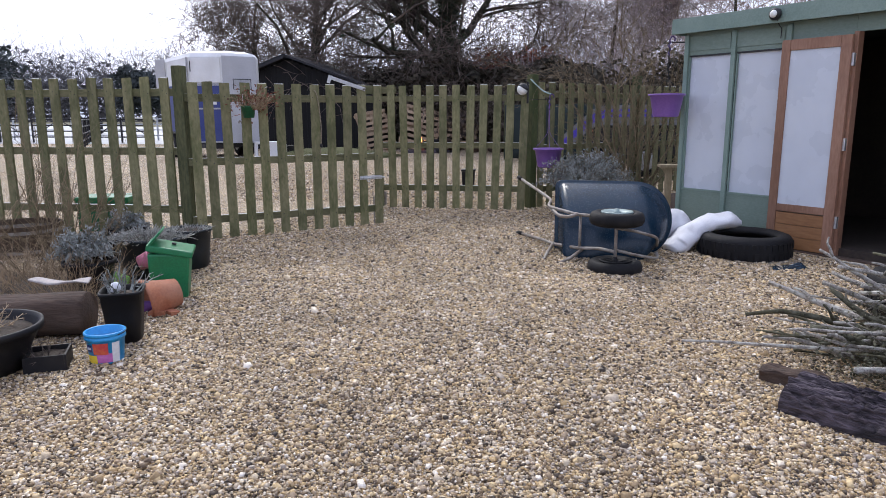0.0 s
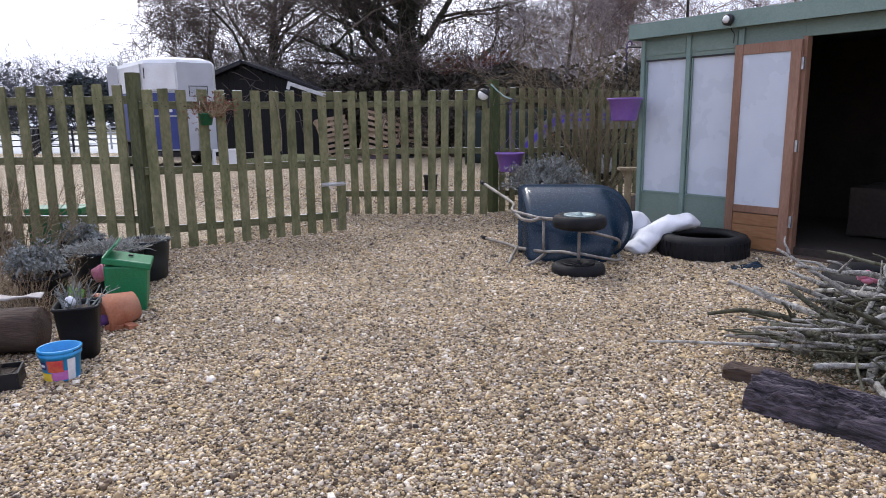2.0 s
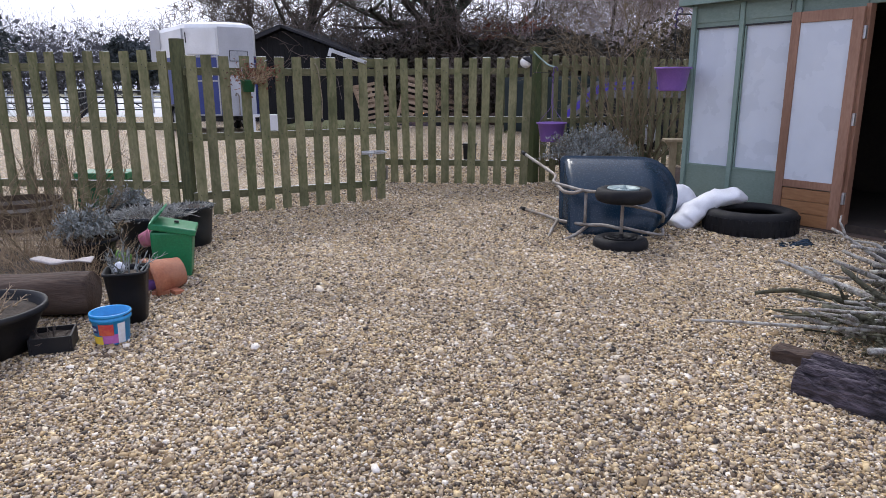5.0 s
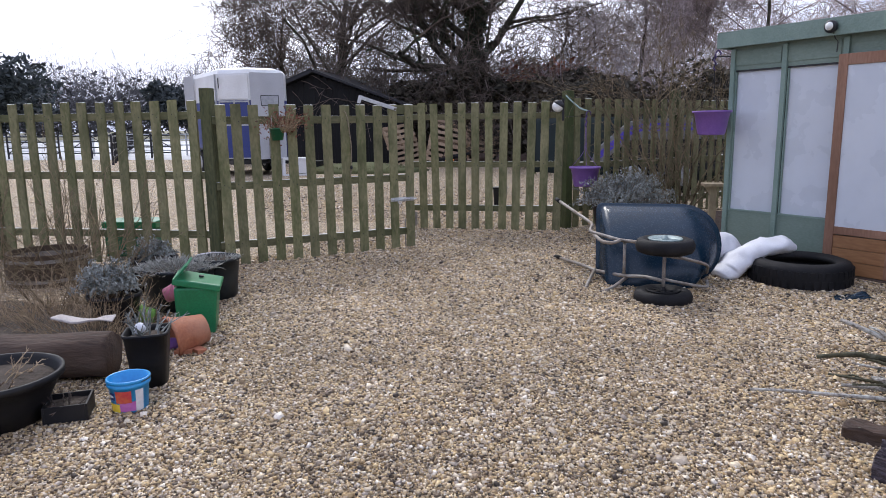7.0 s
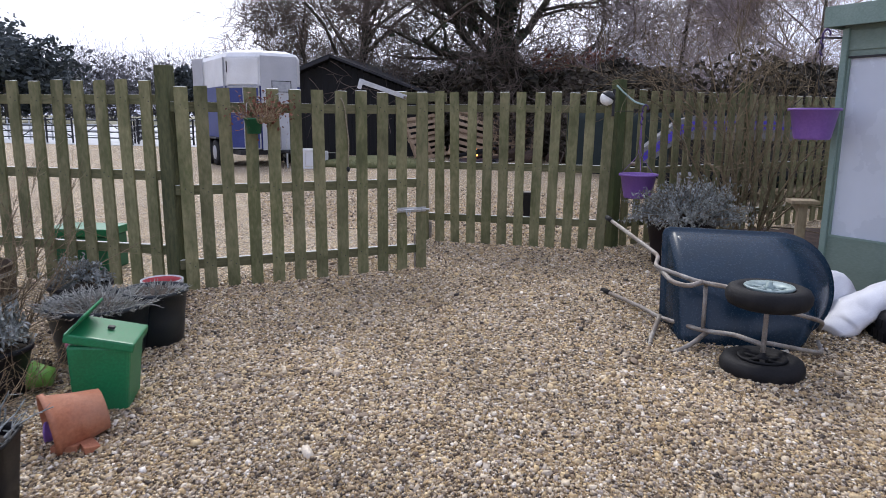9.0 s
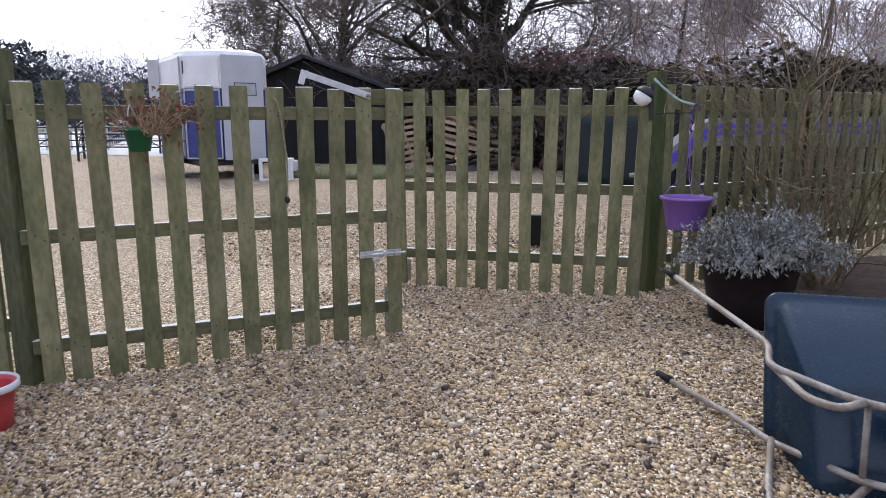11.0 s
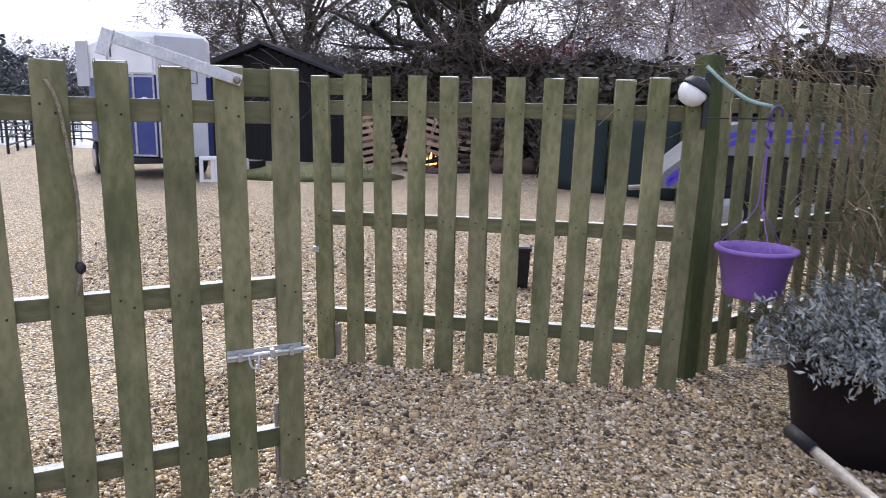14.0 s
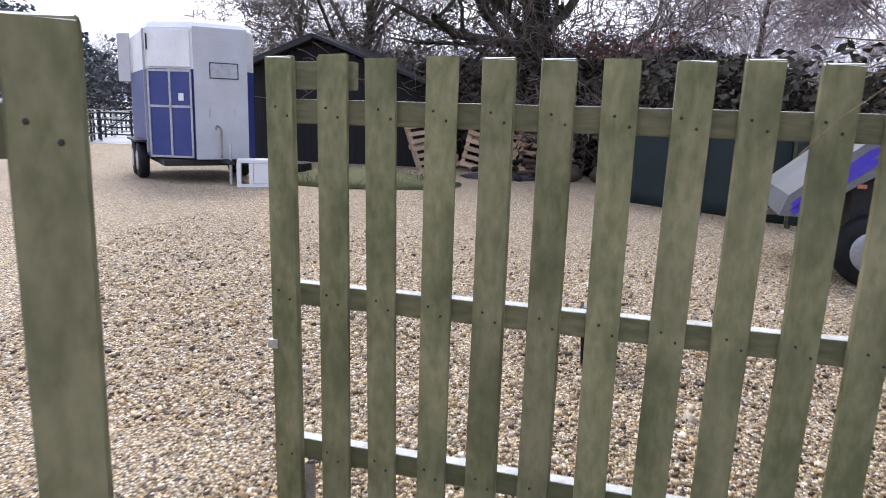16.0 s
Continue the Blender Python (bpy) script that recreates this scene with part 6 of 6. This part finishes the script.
thicket("twiggy_thicket", [(0.5, 25.5), (4.5, 22.0), (9.0, 17.5), (14.0, 13.5)], 3.4, 4.4, 5.6, 470, 0, 23, "tall grey mauve thicket of bare twigs", "twig_grey", "bramble", 0.06)
thicket("twiggy_thicket", [(-2.2, 26.5), (0.9, 26.0)], 1.6, 4.2, 4.0, 50, 3600, 24, "russet-leaved bushes by the big tree", "twig", "russet", 0.08, 1.0)
thicket("twiggy_thicket", [(-16, 36), (-9, 33), (-5, 33), (0, 31)], 3.0, 4.6, 4.8, 260, 9000, 25, "bare hedge beyond the barn", "twig", "bramble", 0.12, 0.8)


def far_woods():
    rng = np.random.default_rng(33)
    segs, cs = [], []
    for k in range(64):
        x = -150 + 190 * (k + rng.uniform(-0.4, 0.4)) / 64
        y = 150 + rng.uniform(-14, 14)
        h = 14.5 + 4.0 * noise.noise(Vector((x * 0.05, 1.0, 0))) + rng.uniform(-1.5, 2.2)
        for _ in range(5):
            grow(rng, segs, (x + rng.normal(scale=1.5), y, 0), (rng.normal(scale=0.25), 0.0, 1), h * rng.uniform(0.7, 0.95), 0.14, 2, 0.5, 0.05, (2, 4), 4, 0.5)
        for _ in range(150):
            v = rng.normal(size=3)
            cs.append((x + v[0] * 2.4, y + v[1] * 2, max(0.2, h * 0.36 + v[2] * h * 0.22)))
    segs = [(a, b, max(c, 0.05), max(d, 0.035)) for a, b, c, d in segs]
    if len(segs) > 60000:
        segs = [segs[i] for i in rng.choice(len(segs), 60000, replace=False)]
    tagged(new("far_woodland", sticks("far_woodland", segs, "far_wood")), "line of far bare trees with haze in its colour", "woodland", kind="stuff")
    tagged(new("far_undergrowth", leaves("far_undergrowth", np.array(cs), 0.75, "far_wood", rng)), "undergrowth below the far trees with haze in its colour", "woodland", kind="stuff")


far_woods()


def far_evergreen(at, h, w, seed, n=9000):
    rng = np.random.default_rng(seed)
    g = thing("evergreen_tree", pose(*at), "broad far evergreen tree with haze in its colour", "tree")
    part("trunk", tube([(0, 0, 0), (0, 0, h * 0.7)], 0.5, 8, None, 0.2), "trunk", g)
    lobes = [(rng.normal(scale=w * 0.3), rng.normal(scale=w * 0.3), rng.uniform(0.25, 0.82) * h, rng.uniform(0.2, 0.34) * w) for _ in range(24)]
    cs = []
    for _ in range(n):
        x, y, z, r = lobes[rng.integers(len(lobes))]
        v = rng.normal(size=3)
        v /= np.linalg.norm(v)
        q = r * rng.uniform(0.5, 1.08)
        cs.append((x + v[0] * q, y + v[1] * q, max(0.3, z + v[2] * q * 0.8)))
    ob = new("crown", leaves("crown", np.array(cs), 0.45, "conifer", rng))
    ob.parent = g


far_evergreen((-80, 84, 0), 14.0, 17, 3)
far_evergreen((-104, 84, 0), 14.5, 17, 4)
far_evergreen((-71, 118, 0), 11.0, 7, 5, 4000)


# ---- gravel ----
def gravel_stones(seed, n, x0, x1, y0, y1, keep, name, mean):
    """Loose stones, each a small faceted lump of its own size and tilt."""
    rng = np.random.default_rng(seed)
    x, y = rng.uniform(x0, x1, n), rng.uniform(y0, y1, n)
    ok = keep(x, y)
    x, y = x[ok], y[ok]
    n = len(x)
    base = np.array([(-1, -1, -1), (1, -1, -1), (1, 1, -1), (-1, 1, -1), (-1, -1, 1), (1, -1, 1), (1, 1, 1), (-1, 1, 1)], float) * np.array([0.62, 0.62, 0.62])
    v = base[None] * rng.uniform(0.7, 1.25, (n, 8, 3))
    size = mean * np.exp(rng.normal(scale=0.38, size=n))
    dims = np.stack([size * rng.uniform(0.9, 1.6, n), size * rng.uniform(0.75, 1.1, n), size * rng.uniform(0.45, 0.8, n)], axis=1)
    v *= dims[:, None, :]
    ax, ay, az = rng.normal(scale=0.3, size=n), rng.normal(scale=0.3, size=n), rng.uniform(0, 2 * math.pi, n)

    def turn(v, i, j, a):
        c, s = np.cos(a)[:, None], np.sin(a)[:, None]
        p, q = v[:, :, i].copy(), v[:, :, j].copy()
        v[:, :, i], v[:, :, j] = c * p - s * q, s * p + c * q
    turn(v, 1, 2, ax)
    turn(v, 0, 2, ay)
    turn(v, 0, 1, az)
    g = np.clip(0.02 * (y - 4.0), 0.0, 0.13)
    v[:, :, 0] += x[:, None]
    v[:, :, 1] += y[:, None]
    v[:, :, 2] += (g + dims[:, 2] * 0.3 + rng.uniform(0, 0.005, n))[:, None]
    f = np.array([(4, 5, 6, 7), (0, 1, 5, 4), (1, 2, 6, 5), (2, 3, 7, 6), (3, 0, 4, 7)])
    faces = ((np.arange(n) * 8)[:, None, None] + f[None]).reshape(-1, 4)
    ob = new(name, from_arrays(name, v.reshape(-1, 3), faces, "stone"))
    tagged(ob, "loose ochre, cream and grey gravel stones", "gravel", kind="stuff")


gravel_stones(1, 270000, -2.7, 3.0, 0.95, 5.4, lambda x, y: (np.abs(x - 0.5 + 0.1 * y) < 0.55 + 0.62 * y) & (x > -2.3) & (np.random.default_rng(5).uniform(size=len(x)) < 6.2 - y), "gravel", 0.0058)
gravel_stones(2, 105000, -3.2, 3.0, 4.6, 9.2, lambda x, y: (1.081 * (x - 1.95) + y < 7.2) & (x > -2.9 + 0.4 * (y - 6.0)), "gravel", 0.0066)
gravel_stones(3, 52000, -5.5, 2.6, 9.0, 14.5, lambda x, y: (x > -1.0 - 0.55 * (y - 4.5)) & (x < 0.6 + 0.33 * (y - 6.5)) & (np.random.default_rng(6).uniform(size=len(x)) < (14.5 - y) / 4.2), "gravel", 0.0082)
